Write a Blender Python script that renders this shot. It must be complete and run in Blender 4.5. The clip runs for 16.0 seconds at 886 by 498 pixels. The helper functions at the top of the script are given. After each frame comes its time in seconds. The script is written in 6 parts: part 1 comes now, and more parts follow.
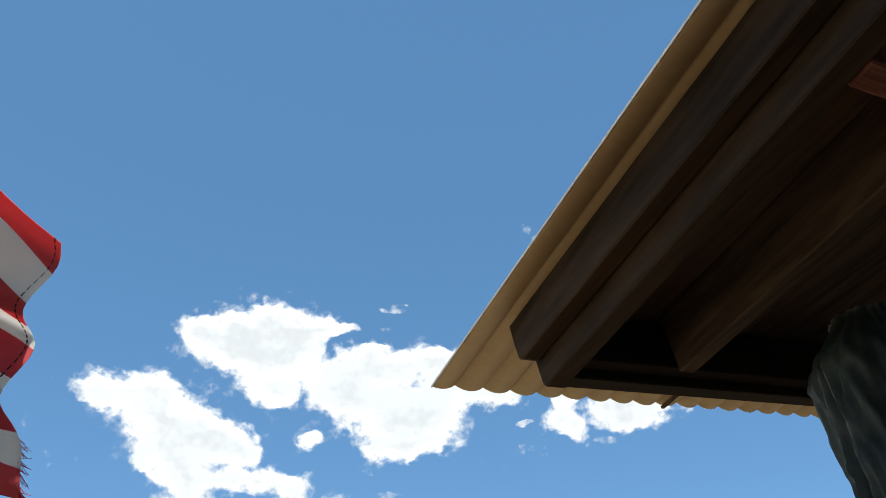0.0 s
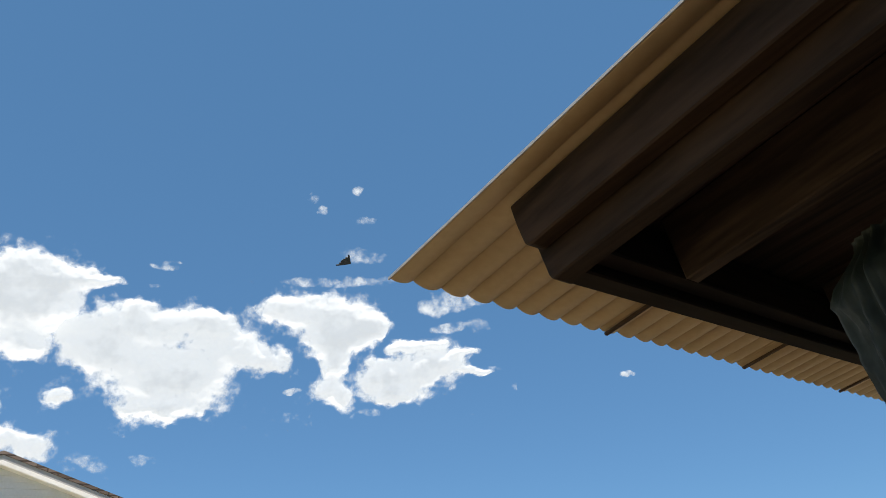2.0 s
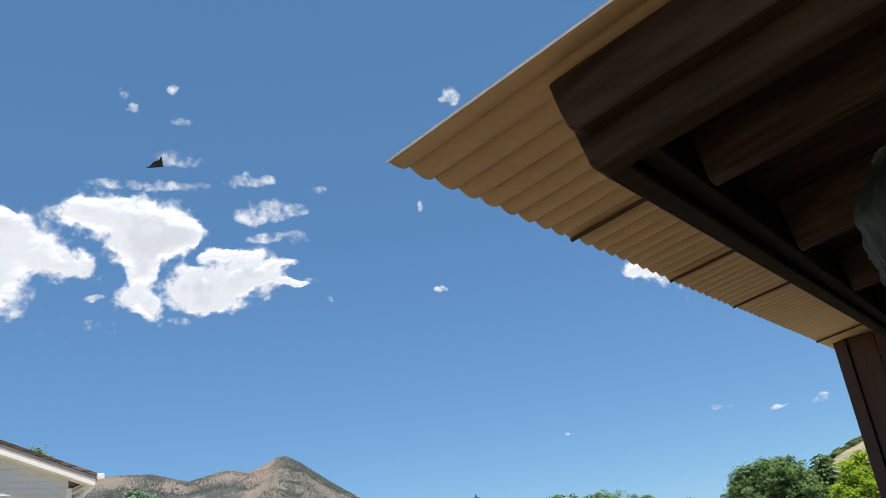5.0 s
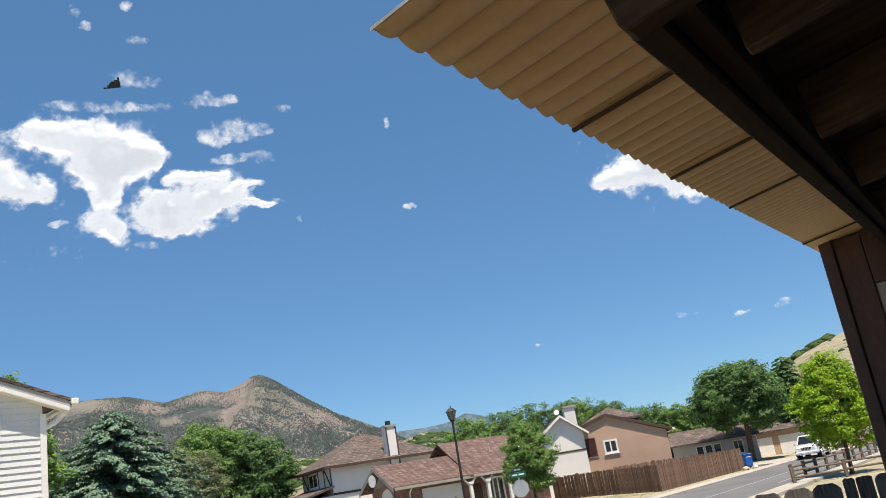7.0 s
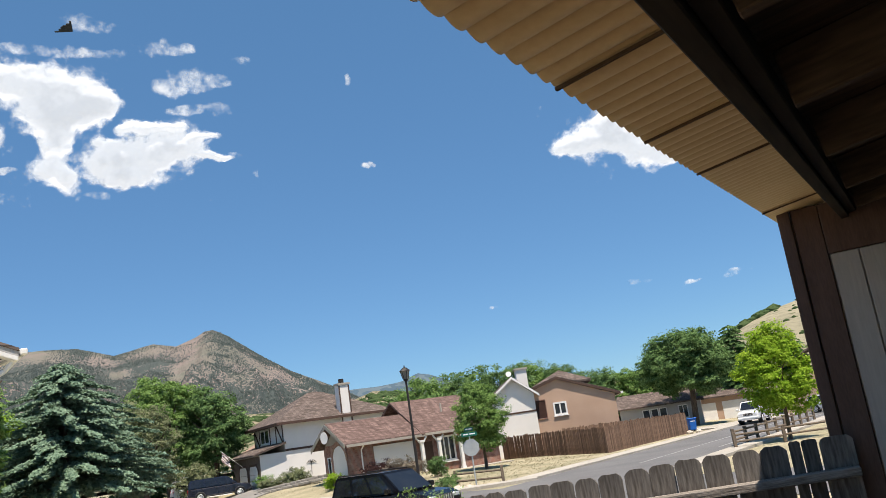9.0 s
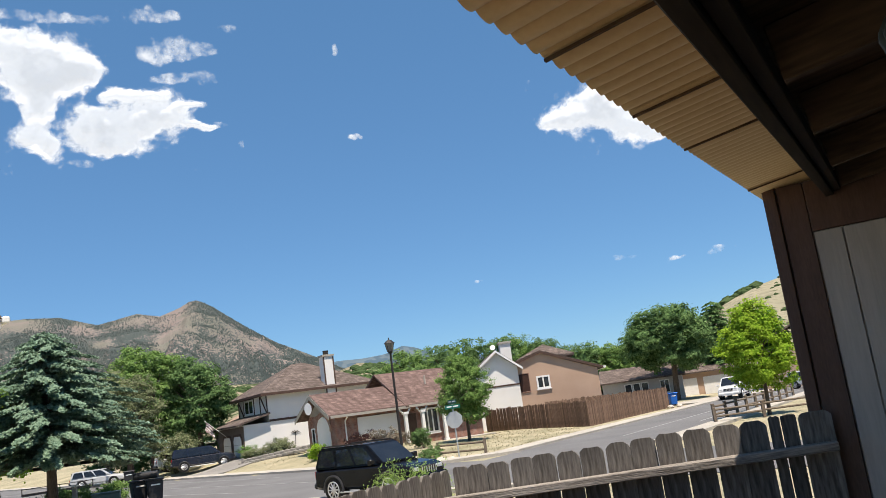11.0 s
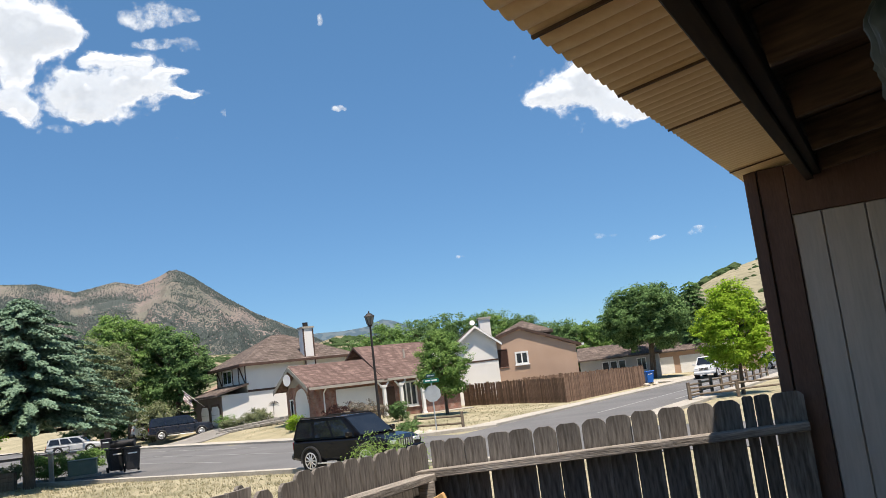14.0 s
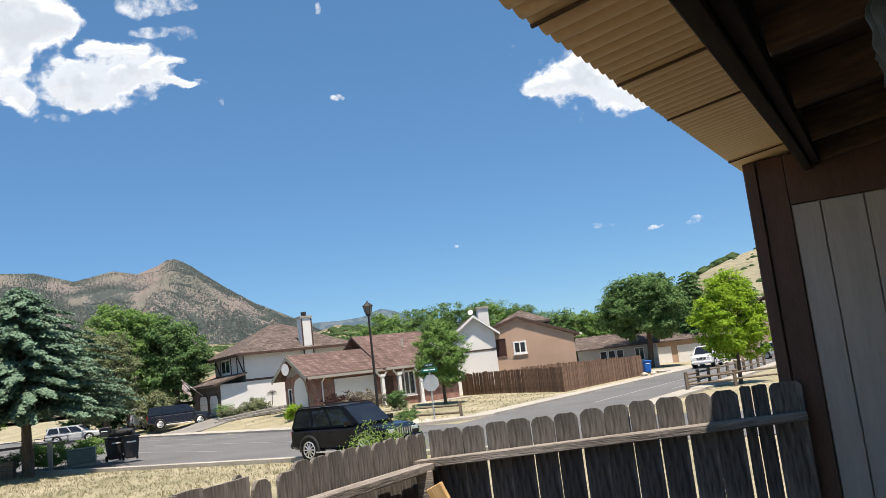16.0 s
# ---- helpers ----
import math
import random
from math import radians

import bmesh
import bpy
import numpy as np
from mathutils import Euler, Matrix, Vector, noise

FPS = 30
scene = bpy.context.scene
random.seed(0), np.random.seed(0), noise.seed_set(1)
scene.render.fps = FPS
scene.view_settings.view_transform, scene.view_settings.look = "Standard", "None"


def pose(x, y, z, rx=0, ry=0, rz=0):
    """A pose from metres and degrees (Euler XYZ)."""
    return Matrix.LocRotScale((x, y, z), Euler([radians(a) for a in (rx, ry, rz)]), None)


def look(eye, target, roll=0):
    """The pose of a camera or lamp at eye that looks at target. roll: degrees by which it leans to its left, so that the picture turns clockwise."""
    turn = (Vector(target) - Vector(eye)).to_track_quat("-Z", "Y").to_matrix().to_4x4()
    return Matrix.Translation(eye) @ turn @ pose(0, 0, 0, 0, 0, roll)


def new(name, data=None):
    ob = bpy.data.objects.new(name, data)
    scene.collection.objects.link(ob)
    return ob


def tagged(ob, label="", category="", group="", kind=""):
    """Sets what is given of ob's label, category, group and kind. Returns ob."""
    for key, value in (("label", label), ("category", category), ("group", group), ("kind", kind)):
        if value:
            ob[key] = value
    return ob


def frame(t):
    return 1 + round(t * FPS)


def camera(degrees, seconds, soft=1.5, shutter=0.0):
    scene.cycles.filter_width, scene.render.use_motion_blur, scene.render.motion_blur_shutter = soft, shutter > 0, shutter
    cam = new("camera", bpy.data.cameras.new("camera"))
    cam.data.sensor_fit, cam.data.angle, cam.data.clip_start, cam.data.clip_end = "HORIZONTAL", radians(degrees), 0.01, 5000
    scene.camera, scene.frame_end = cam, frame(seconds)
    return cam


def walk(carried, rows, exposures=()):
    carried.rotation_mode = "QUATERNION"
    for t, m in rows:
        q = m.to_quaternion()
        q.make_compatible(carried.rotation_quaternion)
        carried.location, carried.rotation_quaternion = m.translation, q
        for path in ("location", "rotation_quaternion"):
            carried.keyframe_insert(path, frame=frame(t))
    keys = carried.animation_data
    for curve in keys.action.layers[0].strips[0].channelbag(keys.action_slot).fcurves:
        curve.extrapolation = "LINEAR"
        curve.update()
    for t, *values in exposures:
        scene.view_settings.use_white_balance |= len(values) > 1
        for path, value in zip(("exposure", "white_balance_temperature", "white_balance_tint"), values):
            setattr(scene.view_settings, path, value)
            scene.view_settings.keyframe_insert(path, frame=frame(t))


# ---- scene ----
cam = camera(56.06, 16.0, soft=0.6)
PATH = [
    (0.0, pose(0.883, -0.402, 2.374, 122.091, 2.082, 36.889)),
    (0.5, pose(0.770, -0.415, 2.364, 121.358, 3.300, 34.512)),
    (1.0, pose(0.656, -0.335, 2.368, 120.582, 3.039, 31.397)),
    (1.5, pose(0.557, -0.290, 2.369, 120.096, 2.767, 28.083)),
    (2.0, pose(0.417, -0.278, 2.394, 119.231, 4.435, 21.083)),
    (2.5, pose(0.328, -0.275, 2.405, 117.400, 5.636, 18.681)),
    (3.0, pose(0.268, -0.248, 2.399, 116.647, 6.544, 21.063)),
    (3.5, pose(0.237, -0.243, 2.432, 115.302, 6.838, 19.967)),
    (4.0, pose(0.174, -0.241, 2.452, 114.534, 6.149, 16.172)),
    (4.5, pose(0.124, -0.198, 2.462, 113.549, 6.709, 11.963)),
    (5.0, pose(0.099, -0.177, 2.470, 112.025, 7.257, 8.707)),
    (7.3, pose(0.025, -0.004, 2.503, 105.576, 9.422, 6.982)),
    (7.5, pose(0.014, -0.018, 2.501, 105.320, 9.500, 6.816)),
    (8.0, pose(0.005, -0.012, 2.508, 104.421, 9.332, 6.202)),
    (8.5, pose(0.001, -0.013, 2.498, 103.497, 8.736, 4.633)),
    (11.0, pose(0.000, -0.003, 2.496, 100.893, 7.741, 2.676)),
    (11.5, pose(0.002, -0.000, 2.499, 100.078, 7.719, 1.938)),
    (12.0, pose(0.001, 0.001, 2.499, 99.862, 7.426, 1.790)),
    (12.5, pose(0.000, -0.003, 2.498, 99.446, 7.219, 1.769)),
    (13.0, pose(-0.000, -0.001, 2.500, 99.248, 7.062, 1.411)),
    (13.5, pose(-0.000, -0.000, 2.500, 99.159, 6.881, 1.334)),
    (14.0, pose(-0.001, -0.006, 2.497, 98.968, 6.714, 1.204)),
    (14.5, pose(0.000, 0.000, 2.500, 98.660, 6.723, 1.022)),
    (15.0, pose(-0.000, 0.001, 2.499, 98.546, 6.712, 1.068)),
    (15.5, pose(-0.001, -0.001, 2.498, 98.318, 6.642, 1.088)),
    (16.0, pose(-0.001, -0.000, 2.499, 98.238, 6.676, 1.080)),
]
EXPOSURES = [(0.0, 0.88, 6650, 6), (0.5, 0.76, 6650, 6), (1.0, 0.70, 6650, 6), (1.5, 0.66, 6600, 6), (2.5, 0.58, 6500, 9), (3.5, 0.47, 6500, 10), (5.0, 0.63, 6500, 11),
             (8.0, 0.63, 6500, 10), (11.0, 0.68, 6480, 10), (16.0, 0.68, 6480, 10)]
walk(cam, PATH, EXPOSURES)

# ---- world and sun ----
SUN_EL, SUN_AZ = radians(72), radians(25)      # azimuth from straight behind the first look, towards the right
SUN_DIR = Vector((math.sin(SUN_AZ) * math.cos(SUN_EL), -math.cos(SUN_AZ) * math.cos(SUN_EL), math.sin(SUN_EL)))
world = bpy.data.worlds.new("sky")
scene.world = world
world.use_nodes = True
wn = world.node_tree.nodes
sky = wn.new("ShaderNodeTexSky")
sky.sky_type, sky.sun_disc = "NISHITA", False
sky.sun_elevation, sky.sun_rotation = SUN_EL, math.atan2(SUN_DIR.x, SUN_DIR.y)
sky.altitude, sky.air_density, sky.dust_density, sky.ozone_density = 1900, 1.1, 0.0, 3.0
clear = wn.new("ShaderNodeMix")
clear.data_type, clear.blend_type = "RGBA", "MULTIPLY"
clear.inputs[0].default_value, clear.inputs[7].default_value = 1.0, (0.80, 1.0, 1.145, 1)
world.node_tree.links.new(sky.outputs[0], clear.inputs[6])
even = wn.new("ShaderNodeMix")
even.data_type = "RGBA"
even.inputs[0].default_value, even.inputs[7].default_value = 0.4, (0.94, 2.45, 4.45, 1)
world.node_tree.links.new(clear.outputs[2], even.inputs[6])
world.node_tree.links.new(even.outputs[2], wn["Background"].inputs[0])
wn["Background"].inputs[1].default_value = 0.078
sun = new("sun", bpy.data.lights.new("sun", "SUN"))
sun.data.energy, sun.data.angle, sun.data.color = 5.0, radians(0.53), (1.0, 0.89, 0.765)
sun.matrix_world = look(SUN_DIR * 50, (0, 0, 0))


# ---- materials ----
def material(name, dark, light, scale=4.0, rough=0.8, bump=0.2, metal=0.0, fine=30.0, stretch=(1, 1, 1), spread=0.0, spec=0.3, coords="Object", depth=0.01):
    """Two colours mixed by a coarse and a fine noise, with relief. spread: how far single pieces differ in value."""
    m = bpy.data.materials.new(name)
    m.use_nodes = True
    n, l = m.node_tree.nodes, m.node_tree.links
    b = n["Principled BSDF"]
    tc, mp = n.new("ShaderNodeTexCoord"), n.new("ShaderNodeMapping")
    mp.inputs["Scale"].default_value = stretch
    l.new(tc.outputs[coords], mp.inputs[0])
    a, c = n.new("ShaderNodeTexNoise"), n.new("ShaderNodeTexNoise")
    for node, s, d in ((a, scale, 4), (c, fine, 6)):
        node.inputs["Scale"].default_value, node.inputs["Detail"].default_value = s, d
        l.new(mp.outputs[0], node.inputs["Vector"])
    add = n.new("ShaderNodeMath")
    add.operation = "ADD"
    l.new(a.outputs[0], add.inputs[0])
    l.new(c.outputs[0], add.inputs[1])
    ramp = n.new("ShaderNodeMapRange")
    ramp.inputs["From Min"].default_value, ramp.inputs["From Max"].default_value = 0.72, 1.28
    l.new(add.outputs[0], ramp.inputs[0])
    mix = n.new("ShaderNodeMix")
    mix.data_type = "RGBA"
    mix.inputs[6].default_value, mix.inputs[7].default_value = (*dark, 1), (*light, 1)
    l.new(ramp.outputs[0], mix.inputs[0])
    out = mix.outputs[2]
    if spread:
        info, hsv, r2 = n.new("ShaderNodeObjectInfo"), n.new("ShaderNodeHueSaturation"), n.new("ShaderNodeMapRange")
        r2.inputs["To Min"].default_value, r2.inputs["To Max"].default_value = 1 - spread, 1 + spread
        l.new(info.outputs["Random"], r2.inputs[0])
        l.new(r2.outputs[0], hsv.inputs["Value"])
        l.new(out, hsv.inputs["Color"])
        out = hsv.outputs[0]
    l.new(out, b.inputs["Base Color"])
    b.inputs["Roughness"].default_value, b.inputs["Metallic"].default_value = rough, metal
    b.inputs["Specular IOR Level"].default_value = spec
    if bump:
        bp = n.new("ShaderNodeBump")
        bp.inputs["Strength"].default_value, bp.inputs["Distance"].default_value = bump, depth
        l.new(c.outputs[0], bp.inputs["Height"])
        l.new(bp.outputs[0], b.inputs["Normal"])
    return m


def leaf_material(name, dark, light, through_=0.35):
    """Leaves that let light through, each in a shade of its own."""
    m = bpy.data.materials.new(name)
    m.use_nodes = True
    n, l = m.node_tree.nodes, m.node_tree.links
    n.remove(n["Principled BSDF"])
    geo, mix = n.new("ShaderNodeNewGeometry"), n.new("ShaderNodeMix")
    mix.data_type = "RGBA"
    mix.inputs[6].default_value, mix.inputs[7].default_value = (*dark, 1), (*light, 1)
    tc, tuft, blend = n.new("ShaderNodeTexCoord"), n.new("ShaderNodeTexNoise"), n.new("ShaderNodeMath")
    tuft.inputs["Scale"].default_value, tuft.inputs["Detail"].default_value = 0.9, 3
    l.new(tc.outputs["Object"], tuft.inputs["Vector"])
    blend.operation, blend.inputs[2].default_value = "MULTIPLY_ADD", -0.35
    blend.inputs[1].default_value = 1.3
    l.new(tuft.outputs[0], blend.inputs[0])
    both = n.new("ShaderNodeMix")
    both.inputs[0].default_value = 0.5
    l.new(geo.outputs["Random Per Island"], both.inputs[2])
    l.new(blend.outputs[0], both.inputs[3])
    l.new(both.outputs[0], mix.inputs[0])
    d, t, s = n.new("ShaderNodeBsdfDiffuse"), n.new("ShaderNodeBsdfTranslucent"), n.new("ShaderNodeMixShader")
    s.inputs[0].default_value = through_
    l.new(mix.outputs[2], d.inputs[0])
    l.new(mix.outputs[2], t.inputs[0])
    l.new(d.outputs[0], s.inputs[1])
    l.new(t.outputs[0], s.inputs[2])
    l.new(s.outputs[0], n["Material Output"].inputs[0])
    return m


def coursed(name, dark, light, joint, length, height, gap, patch):
    """Bricks or shingles in courses, each a shade of its own, over broad weathering."""
    m = bpy.data.materials.new(name)
    m.use_nodes = True
    n, l = m.node_tree.nodes, m.node_tree.links
    b = n["Principled BSDF"]
    tc, sep, add, com = n.new("ShaderNodeTexCoord"), n.new("ShaderNodeSeparateXYZ"), n.new("ShaderNodeMath"), n.new("ShaderNodeCombineXYZ")
    l.new(tc.outputs["Object"], sep.inputs[0])
    l.new(sep.outputs["X"], add.inputs[0])
    l.new(sep.outputs["Y"], add.inputs[1])
    l.new(add.outputs[0], com.inputs["X"])
    l.new(sep.outputs["Z"], com.inputs["Y"])
    br, wide, mix, bp = n.new("ShaderNodeTexBrick"), n.new("ShaderNodeTexNoise"), n.new("ShaderNodeMix"), n.new("ShaderNodeBump")
    br.inputs["Scale"].default_value = 1.0
    br.inputs["Color1"].default_value, br.inputs["Color2"].default_value, br.inputs["Mortar"].default_value = (*dark, 1), (*light, 1), (*joint, 1)
    br.inputs["Mortar Size"].default_value, br.inputs["Brick Width"].default_value, br.inputs["Row Height"].default_value = gap, length, height
    l.new(com.outputs[0], br.inputs["Vector"])
    wide.inputs["Scale"].default_value, wide.inputs["Detail"].default_value = patch, 7
    l.new(tc.outputs["Object"], wide.inputs["Vector"])
    mix.data_type, mix.blend_type = "RGBA", "OVERLAY"
    mix.inputs[0].default_value = 0.55
    l.new(br.outputs["Color"], mix.inputs[6])
    l.new(wide.outputs[0], mix.inputs[7])
    l.new(mix.outputs[2], b.inputs["Base Color"])
    b.inputs["Roughness"].default_value, b.inputs["Specular IOR Level"].default_value = 0.95, 0.2
    bp.inputs["Strength"].default_value, bp.inputs["Distance"].default_value = 0.6, 0.02
    l.new(wide.outputs[0], bp.inputs["Height"])
    l.new(bp.outputs[0], b.inputs["Normal"])
    return m


TAN_METAL = material("tan_painted_metal", (0.45, 0.315, 0.17), (0.51, 0.365, 0.205), 3, 0.55, 0.05, 0.0, 60)
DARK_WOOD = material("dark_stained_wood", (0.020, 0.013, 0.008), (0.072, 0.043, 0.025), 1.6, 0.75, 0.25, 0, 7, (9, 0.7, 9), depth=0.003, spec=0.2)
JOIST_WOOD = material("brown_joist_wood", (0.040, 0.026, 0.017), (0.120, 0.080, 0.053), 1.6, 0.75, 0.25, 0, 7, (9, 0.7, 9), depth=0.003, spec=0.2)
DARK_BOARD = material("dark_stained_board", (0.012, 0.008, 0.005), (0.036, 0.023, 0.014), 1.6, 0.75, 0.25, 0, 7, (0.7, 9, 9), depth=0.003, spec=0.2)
GREY_WOOD = material("weathered_grey_wood", (0.068, 0.058, 0.049), (0.245, 0.222, 0.196), 1.7, 0.9, 0.7, 0, 15, (5, 5, 0.65), 0.20, depth=0.006)
RAIL_WOOD = material("weathered_rail_wood", (0.095, 0.080, 0.066), (0.375, 0.335, 0.29), 2.5, 0.9, 0.8, 0, 22, (0.6, 12, 12), depth=0.006)
BROWN_TRIM = material("brown_painted_trim", (0.090, 0.052, 0.038), (0.135, 0.078, 0.058), 3, 0.6, 0.25, 0, 30, (5, 5, 0.8), depth=0.003)
WHITE_PANEL = material("off_white_wood_siding", (0.41, 0.375, 0.335), (0.49, 0.45, 0.405), 2, 0.6, 0.35, 0, 12, (8, 8, 0.7), depth=0.003)
GRASS_DRY = material("dry_grass", (0.170, 0.162, 0.090), (0.42, 0.365, 0.25), 0.35, 0.95, 0.8, 0, 9, depth=0.05)
ASPHALT = material("worn_asphalt", (0.105, 0.103, 0.102), (0.165, 0.163, 0.162), 0.25, 0.9, 0.3, 0, 40, depth=0.01)
CONCRETE = material("pale_concrete", (0.30, 0.275, 0.235), (0.45, 0.415, 0.36), 0.5, 0.9, 0.3, 0, 12)
STUCCO_WHITE = material("white_stucco", (0.70, 0.68, 0.645), (0.79, 0.77, 0.74), 0.5, 0.85, 0.3, 0, 30)
STUCCO_TAN = material("tan_stucco", (0.42, 0.285, 0.205), (0.49, 0.345, 0.255), 0.6, 0.85, 0.3, 0, 30)
SHINGLE_BROWN = coursed("brown_asphalt_shingles", (0.085, 0.066, 0.057), (0.190, 0.150, 0.130), (0.055, 0.043, 0.037), 0.33, 0.085, 0.012, 1.2)
SHINGLE_RED = coursed("reddish_asphalt_shingles", (0.110, 0.073, 0.063), (0.205, 0.140, 0.122), (0.075, 0.050, 0.043), 0.33, 0.085, 0.012, 1.2)
BRICK_RED = coursed("red_brick_wall", (0.17, 0.065, 0.045), (0.32, 0.15, 0.11), (0.30, 0.25, 0.21), 0.205, 0.070, 0.010, 2.0)
TRIM_DARK = material("dark_brown_house_trim", (0.06, 0.035, 0.026), (0.10, 0.06, 0.045), 2, 0.7, 0.1)
TRIM_WHITE = material("white_painted_trim", (0.72, 0.71, 0.69), (0.82, 0.81, 0.79), 2, 0.5, 0.1)
VINYL = material("pale_vinyl_siding", (0.60, 0.615, 0.61), (0.69, 0.70, 0.695), 1, 0.5, 0.1, 0, 20)
GLASS_DARK = material("dark_window_glass", (0.02, 0.025, 0.03), (0.05, 0.055, 0.06), 1, 0.08, 0.0, 0, 3, spec=0.6)
FENCE_BROWN = material("brown_stained_fence", (0.085, 0.052, 0.036), (0.26, 0.165, 0.115), 1, 0.9, 0.4, 0, 8, (5, 5, 0.6), 0.3)
CAR_BLACK = material("black_car_paint", (0.004, 0.004, 0.005), (0.007, 0.007, 0.009), 2, 0.18, 0.0, 0, 5, spec=0.25)
RUBBER = material("black_rubber", (0.012, 0.012, 0.012), (0.028, 0.027, 0.026), 5, 0.8, 0.2)
CHROME = material("brushed_bright_metal", (0.50, 0.50, 0.51), (0.66, 0.66, 0.67), 5, 0.30, 0.0, 0.55)
BIN_PLASTIC = material("dark_bin_plastic", (0.022, 0.022, 0.024), (0.045, 0.045, 0.048), 3, 0.55, 0.1)
GREEN_BOX = material("green_cabinet_paint", (0.17, 0.22, 0.18), (0.23, 0.28, 0.23), 3, 0.6, 0.1)
BARK = material("rough_bark", (0.06, 0.043, 0.03), (0.15, 0.11, 0.08), 2, 0.95, 0.8, 0, 9, (3, 3, 0.6), depth=0.03)
LEAF_GREEN = leaf_material("broad_leaves", (0.060, 0.135, 0.030), (0.33, 0.47, 0.155))
LEAF_DEEP = leaf_material("deep_green_leaves", (0.026, 0.070, 0.020), (0.28, 0.42, 0.165), 0.30)
LEAF_LIME = leaf_material("bright_lime_leaves", (0.13, 0.26, 0.014), (0.48, 0.62, 0.085), 0.45)
LEAF_SAGE = leaf_material("sage_green_leaves", (0.12, 0.145, 0.075), (0.34, 0.37, 0.21))
NEEDLES = leaf_material("blue_green_needles", (0.062, 0.118, 0.075), (0.34, 0.46, 0.33), 0.22)
STEEL_BLACK = material("black_lamp_paint", (0.018, 0.015, 0.013), (0.035, 0.03, 0.027), 5, 0.5, 0.1)


# ---- building helpers ----
def link(name, bm, mat, parent=None, label="", smooth=False):
    me = bpy.data.meshes.new(name)
    bm.to_mesh(me)
    bm.free()
    if smooth:
        for p in me.polygons:
            p.use_smooth = True
    me.materials.append(mat)
    ob = new(name, me)
    if parent is not None:
        ob.parent = parent
    if label:
        tagged(ob, label)
    return ob


def part(name, bm, mat, parent, label="", smooth=False):
    return link(name, bm, mat, parent, label, smooth)


def thing(name, label, category, at=(0, 0, 0), turn=0.0, group="", kind=""):
    ob = new(name)
    ob.location, ob.rotation_euler = at, (0, 0, radians(turn))
    return tagged(ob, label, category, group, kind)


def box(bm, x0, x1, y0, y1, z0, z1, m=None, bevel=0.0):
    vs = [bm.verts.new((x, y, z)) for x in (x0, x1) for y in (y0, y1) for z in (z0, z1)]
    fs = [bm.faces.new([vs[i] for i in q]) for q in ((0, 1, 3, 2), (4, 6, 7, 5), (0, 4, 5, 1), (2, 3, 7, 6), (0, 2, 6, 4), (1, 5, 7, 3))]
    if bevel:
        got = bmesh.ops.bevel(bm, geom=list({e for f in fs for e in f.edges}), offset=bevel, segments=1, affect="EDGES")
        vs = list({v for f in got["faces"] for v in f.verts} | {v for v in vs if v.is_valid})
    if m is not None:
        bmesh.ops.transform(bm, matrix=m, verts=vs)
    return bm


def boxes(*rows, m=None, bevel=0.0):
    bm = bmesh.new()
    for r in rows:
        box(bm, *r, m=m, bevel=bevel)
    return bm


def prism(bm, outline, y0, y1, axis="y"):
    """The outline (x, z) drawn from y0 to y1; axis 'x': the outline is (y, z), drawn along x; 'z': (x, y), drawn upwards."""
    put = {"y": lambda a, b, t: (a, t, b), "x": lambda a, b, t: (t, a, b), "z": lambda a, b, t: (a, b, t)}[axis]
    lo = [bm.verts.new(put(a, b, y0)) for a, b in outline]
    hi = [bm.verts.new(put(a, b, y1)) for a, b in outline]
    k = len(outline)
    bm.faces.new(lo)
    bm.faces.new(hi[::-1])
    for i in range(k):
        bm.faces.new((lo[i], hi[i], hi[(i + 1) % k], lo[(i + 1) % k]))
    bmesh.ops.recalc_face_normals(bm, faces=bm.faces)
    return bm


def tube(bm, a, b, r0, r1, k=8):
    a, b = Vector(a), Vector(b)
    q = (b - a).to_track_quat("Z", "Y").to_matrix()
    rings = []
    for p, r in ((a, r0), (b, r1)):
        rings.append([bm.verts.new(p + q @ Vector((r * math.cos(i * math.tau / k), r * math.sin(i * math.tau / k), 0))) for i in range(k)])
    for i in range(k):
        bm.faces.new((rings[0][i], rings[0][(i + 1) % k], rings[1][(i + 1) % k], rings[1][i]))
    bm.faces.new(rings[0][::-1])
    bm.faces.new(rings[1])
    return bm


def smooth01(v):
    v = min(1.0, max(0.0, v))
    return v * v * (3 - 2 * v)


# ---- ground ----
KERB_A, KERB_E = Vector((-2.0, 40.2)), Vector((-0.683, 0.731))      # far kerb of the cross street
SIDE_A, SIDE_E = Vector((1.05, 40.6)), Vector((0.505, 0.863))       # far kerb of the side street


def beyond(x, y):
    """Metres past the far kerb of the cross street."""
    return (x - KERB_A.x) * 0.731 + (y - KERB_A.y) * 0.683


def ground_z(x, y):
    near = 0.55 * (1 - smooth01((math.hypot(x, y) - 8) / 14))
    left = smooth01((SIDE_A.x + (y - SIDE_A.y) * 0.585 - x) / 14)
    return near + 1.0 * smooth01((beyond(x, y) - 1.5) / 8) * left * (0.25 + 0.75 * smooth01((-x - 2) / 8))


def sheet(name, xs, ys, zf, mat, label, category, kind="structure"):
    bm = bmesh.new()
    grid = [[bm.verts.new((x, y, zf(x, y))) for x in xs] for y in ys]
    for j in range(len(ys) - 1):
        for i in range(len(xs) - 1):
            bm.faces.new((grid[j][i], grid[j][i + 1], grid[j + 1][i + 1], grid[j + 1][i]))
    return tagged(link(name, bm, mat, smooth=True), label, category, "", kind)


